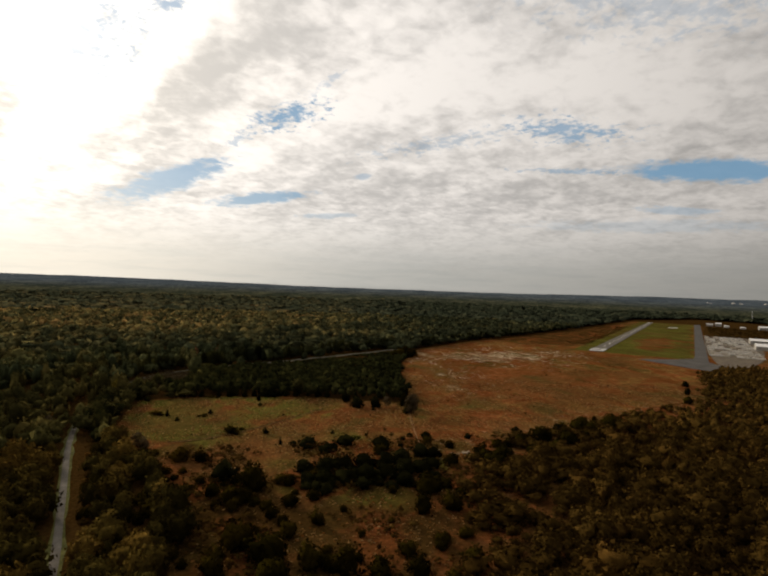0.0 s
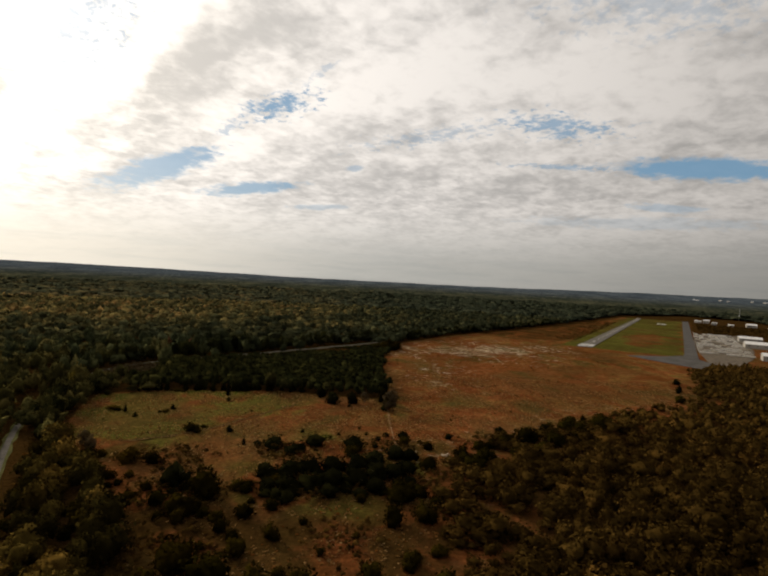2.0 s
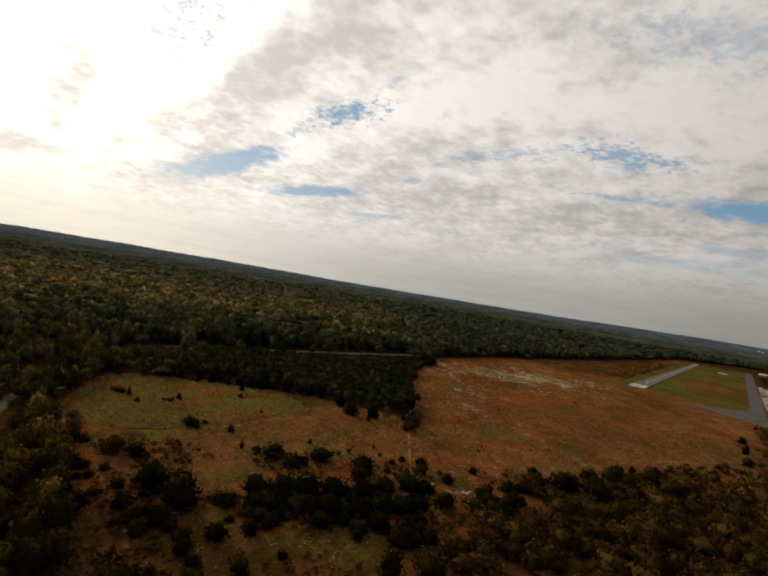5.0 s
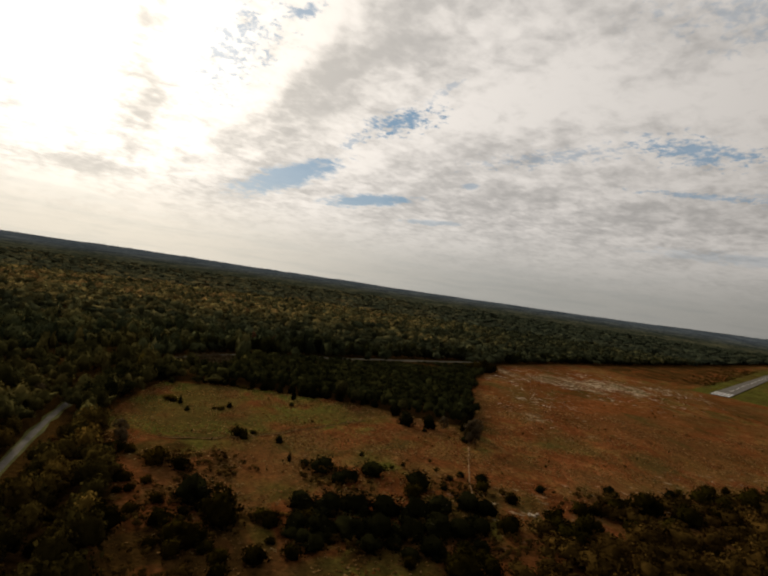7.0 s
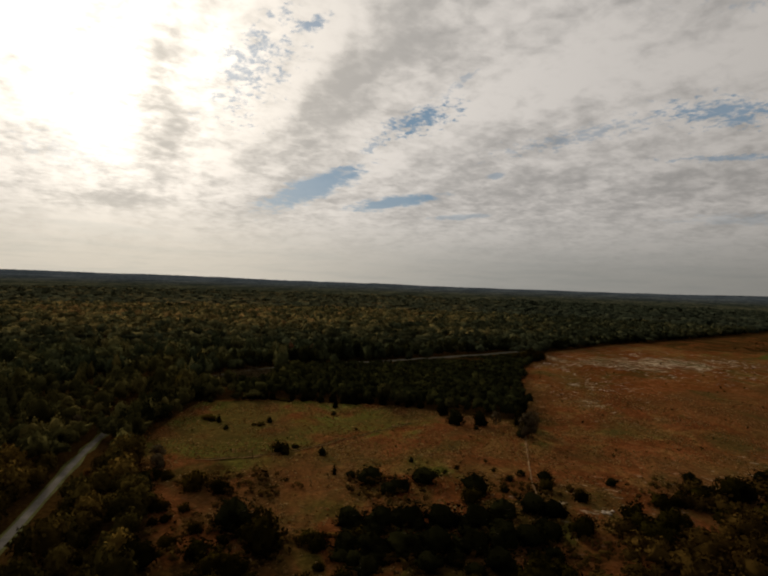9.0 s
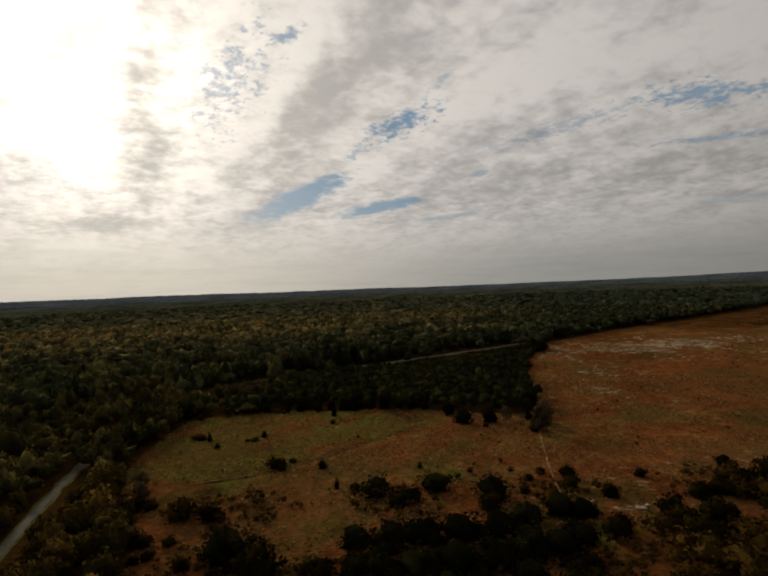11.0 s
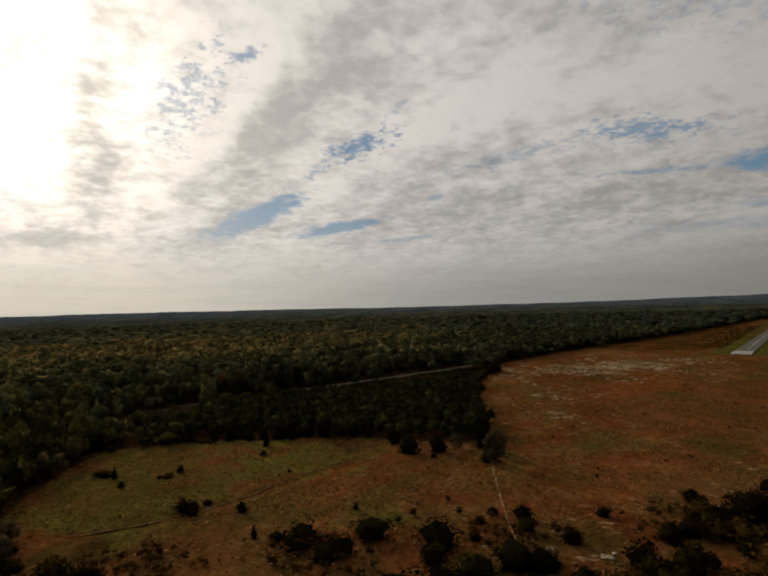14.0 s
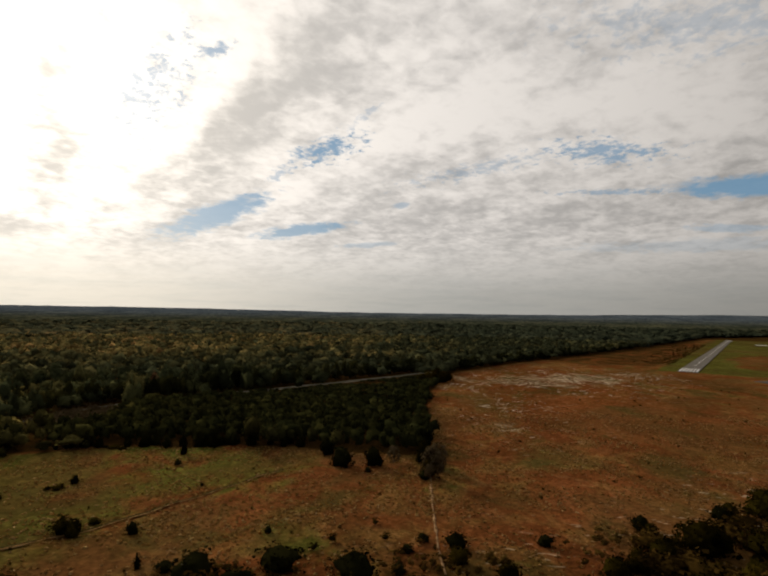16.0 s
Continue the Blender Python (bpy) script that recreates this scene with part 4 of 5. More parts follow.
def forest():
    rng = np.random.default_rng(11)
    near = [dome(20 + k, 16, 2, 140, 0.054, low=0.10) for k in range(8)]
    under = [dome(25 + k, 11, 1, 60, 0.065, low=0.0) for k in range(5)]
    wall = [dome(30 + k, 18, 2, 170, 0.050, low=0.0, skirt=-0.9, tall=1.25) for k in range(6)]
    mid = [dome(40 + k, 9, 1, 15, 0.095, low=0.15, skirt=-0.3, heart=0.95, even=0.2) for k in range(8)]
    low = [dome(60 + k, 7, 1, 0, 0.1, low=0.1, skirt=0.0, heart=1.0, even=0.45) for k in range(6)]
    open_or_own = lambda x, y: inside_rough(OPEN_LAND, x, y) | inside(PINE_WOOD, x, y) | inside(RIGHT_WOOD, x, y) | ((x > np.interp(y, [p[1] for p in ROAD[:13]], [p[0] for p in ROAD[:13]])) & (away(ROAD, x, y) < 13) & (y > 215) & (y < 340)) | (away(ROAD, x, y) < np.where(y > 560, 9.0, np.where(y > 352, 2.5, 5.5)))
    # woods beneath and behind the camera
    x, y = sprinkle(rng, (-230, 280, -90, 240), 11.5)
    k = ~in_view(x, y) & (~open_or_own(x, y) | (inside(RIGHT_WOOD, x, y) & (away(ROAD, x, y) > 6.5)))
    plant("scrub_woods", under, x[k], y[k], 13.0 * rng.choice([0.6, 0.85, 1.0, 1.3], k.sum()), 8.0 * rng.choice([0.7, 1.0, 1.3], k.sum()), leaf_scrub, rng, "olive-brown scrub oaks at the road's near end", "woods")
    x, y = sprinkle(rng, (-520, 520, -420, 300), 26.0)
    k = ~open_or_own(x, y) & ~in_view(x, y) & ~((x > -230) & (x < 280) & (y > -90) & (y < 240))
    plant("woods", mid, x[k], y[k], 28.0, 14.0, leaf_woods, rng, "autumn woods on the near side of the scrub", "woods")
    # woods near the road and behind the pines
    x, y = sprinkle(rng, (-620, 620, 90, 1050), 13.2)
    tight_x, tight_y = sprinkle(rng, (-420, 420, 90, 470), 10.4)
    k, j = np.hypot(x, y - 30) >= 420, np.hypot(tight_x, tight_y - 30) < 420
    x, y = np.concatenate([x[k], tight_x[j]]), np.concatenate([y[k], tight_y[j]])
    r = np.hypot(x - 15, y - 95)
    k = ~open_or_own(x, y) & in_view(x, y) & (r < 700) & ((x < 0) | (y > 700))
    close = k & (np.hypot(x - 8, y - 30) < 345) & (x < 0)
    CLOSE_WOODS.extend(zip(x[close], y[close]))
    k &= ~close
    hedge = np.where((x > -232) & (y < 480), 12.5, 17.5)
    brush = np.hypot((x + 240) / 28, (y - 545) / 45) < 1
    k &= ~brush
    bx, by = sprinkle(rng, (-272, -205, 500, 605), 4.6)
    b = (np.hypot((bx + 236) / 28, (by - 548) / 45) < 1) & (away(ROAD, bx, by) > 4.5)
    twigs = [crown(35 + q, 12, 150, 0.060, core=0, low=-0.1, heart=0.5) for q in range(4)]
    plant("brush", twigs, bx[b], by[b], 6.0 * rng.choice([0.7, 1.0, 1.3], b.sum()), 4.2 * rng.choice([0.6, 1.0, 1.3], b.sum()), leaf_bare, rng, "grey-brown leafless brush at the bend of the road", "brush")
    h = hedge[k]
    px, py = x[k], y[k]
    wide = np.where(h < 11, 12.0, 15.5) * rng.choice([0.65, 0.85, 1.0, 1.2], len(h))
    high = h * rng.choice([0.70, 0.88, 1.05, 1.22], len(h)) * (1 + 0.16 * np.sin(px / 19 + 1.3 * np.sin(py / 31)) + 0.14 * np.sin(py / 16 + px / 37))
    edge = (away(ROAD, px, py) < 30) & (py > 520) & (h > 11)
    dark = ~edge & (py < 575) & (px > -330)
    plant("woods", near, px[dark], py[dark], wide[dark] * 0.85, high[dark], leaf_hedge, rng, "dark olive woods round the green meadow", "woods")
    edge |= dark
    plant("woods", near, px[~edge], py[~edge], wide[~edge], high[~edge], leaf_woods, rng, "mixed autumn woods in olive green and yellow", "woods")
    edge &= ~dark
    plant("woods", wall, px[edge], py[edge], wide[edge] * 0.95, high[edge] * 1.05, leaf_woods, rng, "dark tall edge of the woods along the country road", "woods")
    # the dark outer row of the woods along the road and along the field's far side; its shaded face is put into the
    # leaf colour
    rows = [(ROAD[12:], 13.5, 18.0), ([(23.6, 932), (39.5, 907), (112, 1028), (207, 1150), (330, 1307), (524, 1569)][1:], 9.0, 15.0)]
    rows += [([(-184, 343), (-195, 371), (-209, 409), (-220, 451), (-213, 471)][k:], w, 15.0) for k, w in ((0, 4.0), (1, 11.0))]
    for line, off, tall in rows:
        ex, ey = [], []
        for (ax, ay), (bx, by) in zip(line, line[1:]):
            far = math.hypot(bx - ax, by - ay)
            for t in np.arange(0, far, 6.5):
                d = off + rng.uniform(0, 7)
                ex.append(ax + (bx - ax) * t / far - (by - ay) / far * d + rng.uniform(-2, 2))
                ey.append(ay + (by - ay) * t / far + (bx - ax) / far * d)
        ex, ey = np.array(ex), np.array(ey)
        plant("woods", wall, ex, ey, 11.0 * rng.choice([0.8, 1.0, 1.25], len(ex)), tall * rng.choice([0.8, 1.0, 1.1], len(ex)), leaf_pine_and_shaded_row, rng, "outer row of tall trees, coloured dark for the woods' shaded face", "woods")
    x, y = sprinkle(rng, (-1700, 1500, 500, 2100), 15.5)
    r = np.hypot(x - 15, y - 95)
    k = ~open_or_own(x, y) & in_view(x, y) & (r >= 700) & (r < 1650)
    plant("woods", mid, x[k], y[k], 19.5 * rng.choice([0.7, 1.0, 1.25], k.sum()), 16.5 * rng.choice([0.8, 1.0, 1.12], k.sum()), leaf_back, rng, "autumn woods farther back, olive and ochre crowns", "woods")
    x, y = sprinkle(rng, (-3500, 3200, 900, 3800), 26.0)
    r = np.hypot(x - 15, y - 95)
    k = ~open_or_own(x, y) & in_view(x, y) & (r >= 1650) & (rng.uniform(0, 1, len(x)) < np.clip((3150 - r) / 150, 0, 1))
    plant("far_woods", low, x[k], y[k], 37.0 * rng.choice([0.8, 1.0, 1.2], k.sum()), 16.0 * rng.choice([0.75, 1.0, 1.1], k.sum()), leaf_middle, rng, "distant unbroken woodland canopy", "woods")
    canopy(rng)


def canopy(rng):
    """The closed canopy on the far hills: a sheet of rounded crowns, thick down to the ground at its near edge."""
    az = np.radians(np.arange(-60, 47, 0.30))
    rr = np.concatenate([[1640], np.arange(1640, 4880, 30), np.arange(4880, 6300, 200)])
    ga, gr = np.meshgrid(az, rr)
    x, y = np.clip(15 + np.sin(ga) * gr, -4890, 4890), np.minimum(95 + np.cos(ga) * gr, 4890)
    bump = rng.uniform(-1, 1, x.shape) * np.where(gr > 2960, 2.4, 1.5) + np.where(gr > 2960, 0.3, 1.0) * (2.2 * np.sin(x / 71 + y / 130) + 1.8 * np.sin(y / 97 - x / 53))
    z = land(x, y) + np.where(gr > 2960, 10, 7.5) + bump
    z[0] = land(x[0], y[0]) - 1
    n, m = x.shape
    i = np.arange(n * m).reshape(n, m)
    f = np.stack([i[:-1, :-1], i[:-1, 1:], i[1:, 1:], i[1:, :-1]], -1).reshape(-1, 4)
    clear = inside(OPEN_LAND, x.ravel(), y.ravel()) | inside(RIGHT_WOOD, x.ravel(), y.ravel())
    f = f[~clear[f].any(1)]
    ob = new("far_woods", mesh("far_woods", np.c_[x.ravel(), y.ravel(), z.ravel()], f, leaf_far_hazed, True))
    tagged(ob, "woodland on the low hills at the horizon, haze in its colour", "woods", kind="stuff")


def pine_wood():
    rng = np.random.default_rng(12)
    shapes = [dome(100 + k, 8, 1, 22, 0.070, low=0.0, heart=0.95, even=0.35) for k in range(6)]
    x, y = sprinkle(rng, (-240, 40, 470, 880), 6.2)
    k = inside_rough(PINE_WOOD, x, y)
    k &= (rng.uniform(0, 1, len(x)) < 0.95) & (away(ROAD, x, y) > 14)
    k &= np.hypot((x + 62) / 34, (y - 772) / 16) > 1
    h = np.interp(y + 0.25 * x, [440, 520, 620, 760], [12.0, 10.5, 7.5, 5.5]) + np.where(x > -8, 2.5, 0)
    h = np.minimum(h, 1.0 + away(ROAD, x, y) / 11 + np.clip((-125 - x) / 40, 0, 1) * 7)
    plant("pine_wood", shapes, x[k], y[k], 9.0 * rng.choice([0.8, 1.0, 1.2], k.sum()), h[k] * rng.choice([0.88, 1.0, 1.12], k.sum()), leaf_pine_and_shaded_row, rng, "dense dark young pine wood at the meadow's edge", "woods")


def right_wood():
    rng = np.random.default_rng(13)
    shapes = [dome(120 + k, 16, 1, 205, 0.060, low=-0.02, skirt=-0.7) for k in range(7)]
    far = [dome(130 + k, 8, 1, 14, 0.10, low=0.0) for k in range(5)]
    x, y = sprinkle(rng, (10, 620, 60, 800), 8.0)
    gap = np.sin(x / 17 + 0.6) * np.cos(y / 13 + x / 40) + 0.5 * np.sin(x / 7 + y / 9)
    edge = np.minimum(away(RIGHT_WOOD[:11], x, y) / 70, 1)
    k = inside_rough(RIGHT_WOOD, x, y) & (gap < np.where((x < 95) & (y < 300), 0.9, 0.12 + 0.9 * edge)) & in_view(x, y) & (np.hypot((x - 48) / 9, (y - 338) / 13) > 1)
    r = np.hypot(x - 10, y - 40)
    close = k & (r < 255) & (x < 170)
    close &= r <= np.sort(r[close])[42]
    CLOSE_SCRUB.extend(zip(x[close], y[close]))
    k &= ~close
    n = k & (r < 430)
    hgt = (4.6 + 3.2 * edge)
    big = rng.choice([0.55, 0.8, 1.0, 1.25, 1.55], n.sum())
    plant("scrub_woods", shapes, x[n], y[n], 9.6 * big, hgt[n] * (0.30 + 0.82 * big), leaf_scrub, rng, "dense olive-brown scrub oak thicket", "woods")
    n = k & (r >= 430)
    plant("scrub_woods", far, x[n], y[n], 11.0 * rng.choice([0.75, 1.0, 1.2], n.sum()), hgt[n] * (1.2 + 0.5 * np.clip((y[n] - 560) / 120, 0, 1)), leaf_scrub, rng, "dense scrub thicket beside the airfield", "woods")


def brush():
    rng = np.random.default_rng(14)
    shapes = [crown(140 + k, 6, 46, 0.11, core=0, low=0.05) for k in range(5)]
    x, y = sprinkle(rng, (-300, 120, 105, 480), 4.2)
    where = inside_rough(SCRUB_LAND, x, y) | ((y < 395) & (y > 330) & (x > 0) & (x < 130) & inside(OPEN_LAND, x, y))
    where |= (away(ROAD, x, y) < 26) & (away(ROAD, x, y) > 9.0) & (y < 480)
    lump = np.sin(x / 11 + y / 29) + np.sin(y / 9 - x / 31) + rng.normal(0, 0.7, len(x))
    k = where & (lump > np.where(away(ROAD, x, y) < 26, -0.3, np.where(y > 330, 1.25, 0.25))) & ((np.hypot((x + 5) / 45, (y - 245) / 26) > 1) | (lump > 1.3))
    plant("brush", shapes, x[k], y[k], 3.4 * rng.choice([0.6, 1.0, 1.4], k.sum()), 2.4 * rng.choice([0.6, 1.0, 1.4], k.sum()), leaf_scrub, rng, "low dark brush among the dry grass", "brush")


def airfield_scrub():
    rng = np.random.default_rng(15)
    shapes = [crown(150 + k, 5, 12, 0.21, core=0, low=0.0) for k in range(4)]
    s, o = rng.uniform(690, 1190, 900), rng.uniform(196, 560, 900)
    x, y = 376 + 0.486 * s + 0.874 * o, 988 + 0.874 * s - 0.486 * o
    plant("airfield_scrub", shapes, x, y, 9.0, 4.0, leaf_scrub, rng, "dark scrub between gravel lot and far buildings", "brush")
    s, o = rng.uniform(120, 900, 500), -34 - np.abs(rng.normal(0, 30, 500))
    x, y = 376 + 0.486 * s + 0.874 * o, 988 + 0.874 * s - 0.486 * o
    k = inside(OPEN_LAND, x, y)
    plant("airfield_scrub", shapes, x[k], y[k], 6.0, 1.6, leaf_scrub, rng, "low dark weeds beside the runway", "brush")


airfield_scrub()
brush()
forest()
pine_wood()
right_wood()


# ---- single trees ----
def part(name, me, parent, label=""):
    ob = new(name, me)
    ob.parent = parent
    return tagged(ob, label)


def prism(V, F, a, b, ra, rb, sides=6):
    """Adds a tapered limb from a to b."""
    a, b = np.array(a, float), np.array(b, float)
    d = (b - a) / np.linalg.norm(b - a)
    u = np.cross(d, (0.3, 0.9, 0.2))
    u /= np.linalg.norm(u)
    w = np.cross(d, u)
    k = len(V)
    for c, r in ((a, ra), (b, rb)):
        for i in range(sides):
            t = 2 * math.pi * i / sides
            V.append(c + r * (math.cos(t) * u + math.sin(t) * w))
    for i in range(sides):
        j = (i + 1) % sides
        F.append((k + i, k + j, k + sides + j, k + sides + i))


def trunk_mesh(seed, top=0.62, limbs=5):
    r = np.random.default_rng(seed)
    V, F = [], []
    bend = r.normal(0, 0.03, 2)
    prism(V, F, (0, 0, -0.03), (bend[0], bend[1], top * 0.5), 0.034, 0.024, 7)
    prism(V, F, (bend[0], bend[1], top * 0.5), (bend[0] * 2, bend[1] * 2, top), 0.024, 0.012, 7)
    for k in range(limbs):
        a = 6.283 * (k + r.uniform(0, 0.6)) / limbs
        h = r.uniform(0.22, 0.5)
        d = r.uniform(0.16, 0.30)
        prism(V, F, (bend[0], bend[1], h), (math.cos(a) * d, math.sin(a) * d, h + r.uniform(0.12, 0.24)), 0.014, 0.005, 5)
    return mesh("trunk", V, np.array(F), bark, True)


def tree_kind(name, label, crowns, group):
    made = []
    for k, (me, seed) in enumerate(crowns):
        base = new(name)
        part("trunk", trunk_mesh(seed), base)
        part("crown", me, base)
        made.append(tagged(base, label, "tree", group))
    return made


def crown_mesh(seed, lobes, leaves, size, mat, **more):
    v, f, n = crown(seed, lobes, leaves, size, **more)
    return mesh("crown", v, f, mat, normals=n)


def dome_mesh(seed, lobes, leaves, size, mat, **more):
    v, f, n = dome(seed, lobes, 2, leaves, size, **more)
    return mesh("crown", v, f, mat, normals=n)


OAKS = tree_kind("scrub_oak", "round-crowned olive-brown scrub oak in dry grass", [(dome_mesh(200 + k, 18, 440, 0.048, leaf_tree, low=-0.02, skirt=-0.8), 300 + k) for k in range(6)], "scrub oaks")
CEDARS = tree_kind("cedar", "dark green bushy cedar or thicket tree, thicket shade in its colour", [(dome_mesh(220 + k, 18, 440, 0.045, leaf_cedar_and_thicket, low=-0.02, skirt=-0.9, tall=1.5) if k < 3 else crown_mesh(220 + k, 26, 700, 0.035, leaf_cedar_and_thicket, core=2, cone=True, low=0.0), 310 + k) for k in range(4)], "cedars")
BUSHES = tree_kind("bush", "small dark bush in the rusty grass", [(crown_mesh(240 + k, 9, 160, 0.07, leaf_tree, core=1, low=0.0), 320 + k) for k in range(3)], "bushes")
BARE = tree_kind("bare_tree", "leafless grey-brown tree with a haze of twigs", [(crown_mesh(250 + k, 34, 1500, 0.036, leaf_bare, core=1, low=-0.22, heart=0.45), 330 + k) for k in range(2)], "bare trees")
WOODLAND = tree_kind("woodland_tree", "tall olive and ochre woodland tree by the road", [(dome_mesh(260 + k, 18, 400, 0.048, leaf_roadside, low=0.12), 340 + k) for k in range(6)], "roadside trees")
YELLOW_TREES = tree_kind("woodland_tree", "bright yellow woodland tree among darker trees", [(dome_mesh(270, 14, 320, 0.055, leaf_yellow, low=0.12), 350)], "roadside trees")
RUSSET_TREES = tree_kind("woodland_tree", "reddish-brown woodland tree behind the country road", [(dome_mesh(271, 14, 320, 0.055, leaf_russet, low=0.12), 351)], "roadside trees")
used = set()
tree_rng = random.Random(4)


def stand(kinds, x, y, width, height):
    """Stands a tree of that kind at a place."""
    pick = tree_rng.choice(kinds)
    sunk = 0.0 if kinds[0].name.startswith(("bush", "bare")) else 0.15  # crowns that reach down into the grass
    height *= 1 + sunk
    m = Matrix.LocRotScale((x, y, float(land(x, y)) - 0.1 - sunk * height), Euler((0, 0, tree_rng.uniform(0, 6.28))), (width, width * tree_rng.uniform(0.85, 1.15), height))
    for ob in kinds:
        if ob.name not in used:
            used.add(ob.name)
            ob.matrix_basis = m
            return
    copy_thing(pick, m).scale = m.to_scale()


# place and spread of the trees: open meadow, track side, thicket in the middle, slope by the road, near scrub, edge of the right-hand wood
MEADOW_TREES = ((-112, 452, 3.5), (-14.6, 456, 3), (-41.5, 484, 9), (-173, 406, 5.5), (-160, 394, 3), (-143, 417, 3.6), (-87.4, 370, 4.2),
                (-40.5, 378, 2.6), (-211, 453, 5), (-193, 470, 3), (-85.9, 423, 1.8), (13.2, 449, 5), (-71.5, 347, 4))
# low spreading shrubs in the meadow
SHRUBS = ((-184, 411, 10, 3.0), (-179, 407, 6, 2.6), (-145, 409, 6.5, 2.4), (-149, 408, 3.5, 1.6), (-163, 478, 7, 2.2), (-157, 476, 5, 1.8), (-169, 479, 4, 1.5), (-106, 377, 5, 2.0), (-111, 368, 11, 6.5), (-107, 365, 6, 4))
TRACK_BUSHES = ((26, 374, 8.9), (-16, 373, 4.2), (-3, 389, 3.8), (2, 376, 4.2), (10, 368, 4.7), (15, 377, 5.1), (8, 354, 5.7), (13, 349, 4.1), (41, 355, 5.3), (57, 380, 6.3),
        (95, 399, 8.0), (84, 370, 9.0), (76, 365, 7.2), (94, 374, 10.3), (109, 381, 17.7), (131, 414, 8.6), (38, 320, 9.2), (59, 340, 12.5), (73, 338, 13.0), (22, 280, 14.8),
        (157, 411, 13.4), (128, 379, 15.0), (177, 425, 17.7), (-21, 366, 3.8), (-5, 337, 9.8))
THICKET = ((-63, 347, 5.9), (-53, 344, 13.5), (-38, 339, 10.6), (-28, 352, 14.6), (-41, 333, 8.5), (-5, 349, 14.3), (-47, 300, 11.5), (-36, 301, 13.2), (-27, 307, 15.6),
        (-14, 310, 16.0), (-2, 315, 16.3), (9, 327, 14.7), (20, 336, 14.6), (28, 334, 12.1), (-42, 280, 10.6), (-33, 282, 12.6), (-23, 287, 14.4), (-12, 290, 14.9),
        (-1, 294, 15.0), (10, 302, 15.0), (19, 307, 13.6), (27, 315, 11.3), (-31, 269, 9.7), (-12, 277, 11.8), (9, 286, 12.1))
ROAD_SLOPE = ((-142, 298, 10.9), (-123, 310, 13.4), (-111, 310, 9.1), (-123, 285, 6.2), (-88, 285, 17.7), (-70, 272, 18.0), (-102, 249, 14.2), (-100, 262, 6.8), (-86, 260, 9.4),
        (-73, 253, 13.9), (-98, 275, 5.8), (-56, 281, 7.9), (-46, 253, 8.5), (-36, 261, 7.9), (-58, 248, 4.8), (-155, 302, 6.5), (-113, 289, 5.3), (-113, 278, 4.6),
        (-79, 277, 8.6), (-112, 249, 10.5), (-104, 234, 11.7), (-128, 252, 8.8), (-135, 273, 7.2))
NEAR_SCRUB = ((22.4, 275, 13), (32.2, 283, 8), (3.6, 273, 5), (-40.3, 221, 9), (-30.5, 235, 8), (-27.8, 198, 12), (-14, 196, 13), (-58.9, 210, 14), (-44.8, 201, 14), (19.1, 252, 11), (29.2, 289, 7), (32, 256, 11), (24.8, 221, 7),
              (9.9, 212, 8), (-62.4, 190, 12), (-1.1, 195, 9), (-51.3, 239, 7), (-71.3, 244, 7), (34.5, 203, 12), (13.7, 197, 10), (-55.7, 249, 5), (-9.4, 225, 4), (3.2, 239, 3.5), (-19.7, 249, 4), (-38.7, 185, 11), (-7.3, 179, 10), (12.2, 174, 9))
WOOD_EDGE = ((74.1, 360, 11), (97, 394, 8), (99, 379, 11), (115, 384, 13), (133, 405, 9), (157, 433, 9), (101, 360, 11), (113, 356, 13), (26.5, 362, 9), (41.3, 355, 9), (40.3, 325, 9), (60.5, 331, 11), (64.2, 322, 13), (81.1, 365, 8),
             (136, 417, 9), (95, 398, 8), (74.1, 336, 12), (149, 416, 12), (149, 392, 14), (177, 426, 13), (96.9, 353, 12), (117, 362, 14), (189, 452, 7), (213, 460, 8), (235, 481, 8), (171, 445, 6), (262, 502, 9), (299, 537, 9))
for x, y, w in MEADOW_TREES:
    stand(CEDARS if w < 6 else CEDARS[:3], x, y, w * 1.2, w * tree_rng.uniform(1.0, 1.25))
stand(CEDARS[3:], -118, 470, 6.5, 13)
stand(CEDARS[:3], 326, 588, 9, 9)
stand(CEDARS[:3], 352, 640, 9, 8)
stand(YELLOW_TREES, -244, 461, 8, 18)
stand(RUSSET_TREES, -263, 698, 12, 19)
stand(RUSSET_TREES, -238, 706, 8, 17)
for x, y, w, h in ((-29, 464, 13, 12), (-14, 468, 11.5, 11)):
    stand(CEDARS[:3], x, y, w, h)
for x, y, w, h in SHRUBS:
    stand(OAKS, x, y, w, h)
for x, y, w in TRACK_BUSHES:
    stand(BUSHES if w < 4.5 else CEDARS[:3] if w < 9 else OAKS, x, y, w * 1.05, w * tree_rng.uniform(0.62, 0.76))
# thicket of the darker cedar kind: its shaded near side is in their colour
for x, y, w in THICKET:
    stand(CEDARS[:3], x, y, w * 1.1, w * tree_rng.uniform(0.54, 0.66))
for x, y, w in ROAD_SLOPE:
    stand(OAKS + CEDARS[:1], x, y, w * 1.05, w * tree_rng.uniform(0.66, 0.82))
for x, y, w in NEAR_SCRUB + WOOD_EDGE:
    w *= 0.85 if y > 345 and x < 145 else 1.1
    stand(OAKS, x, y, w, w * tree_rng.uniform(0.65, 0.85))
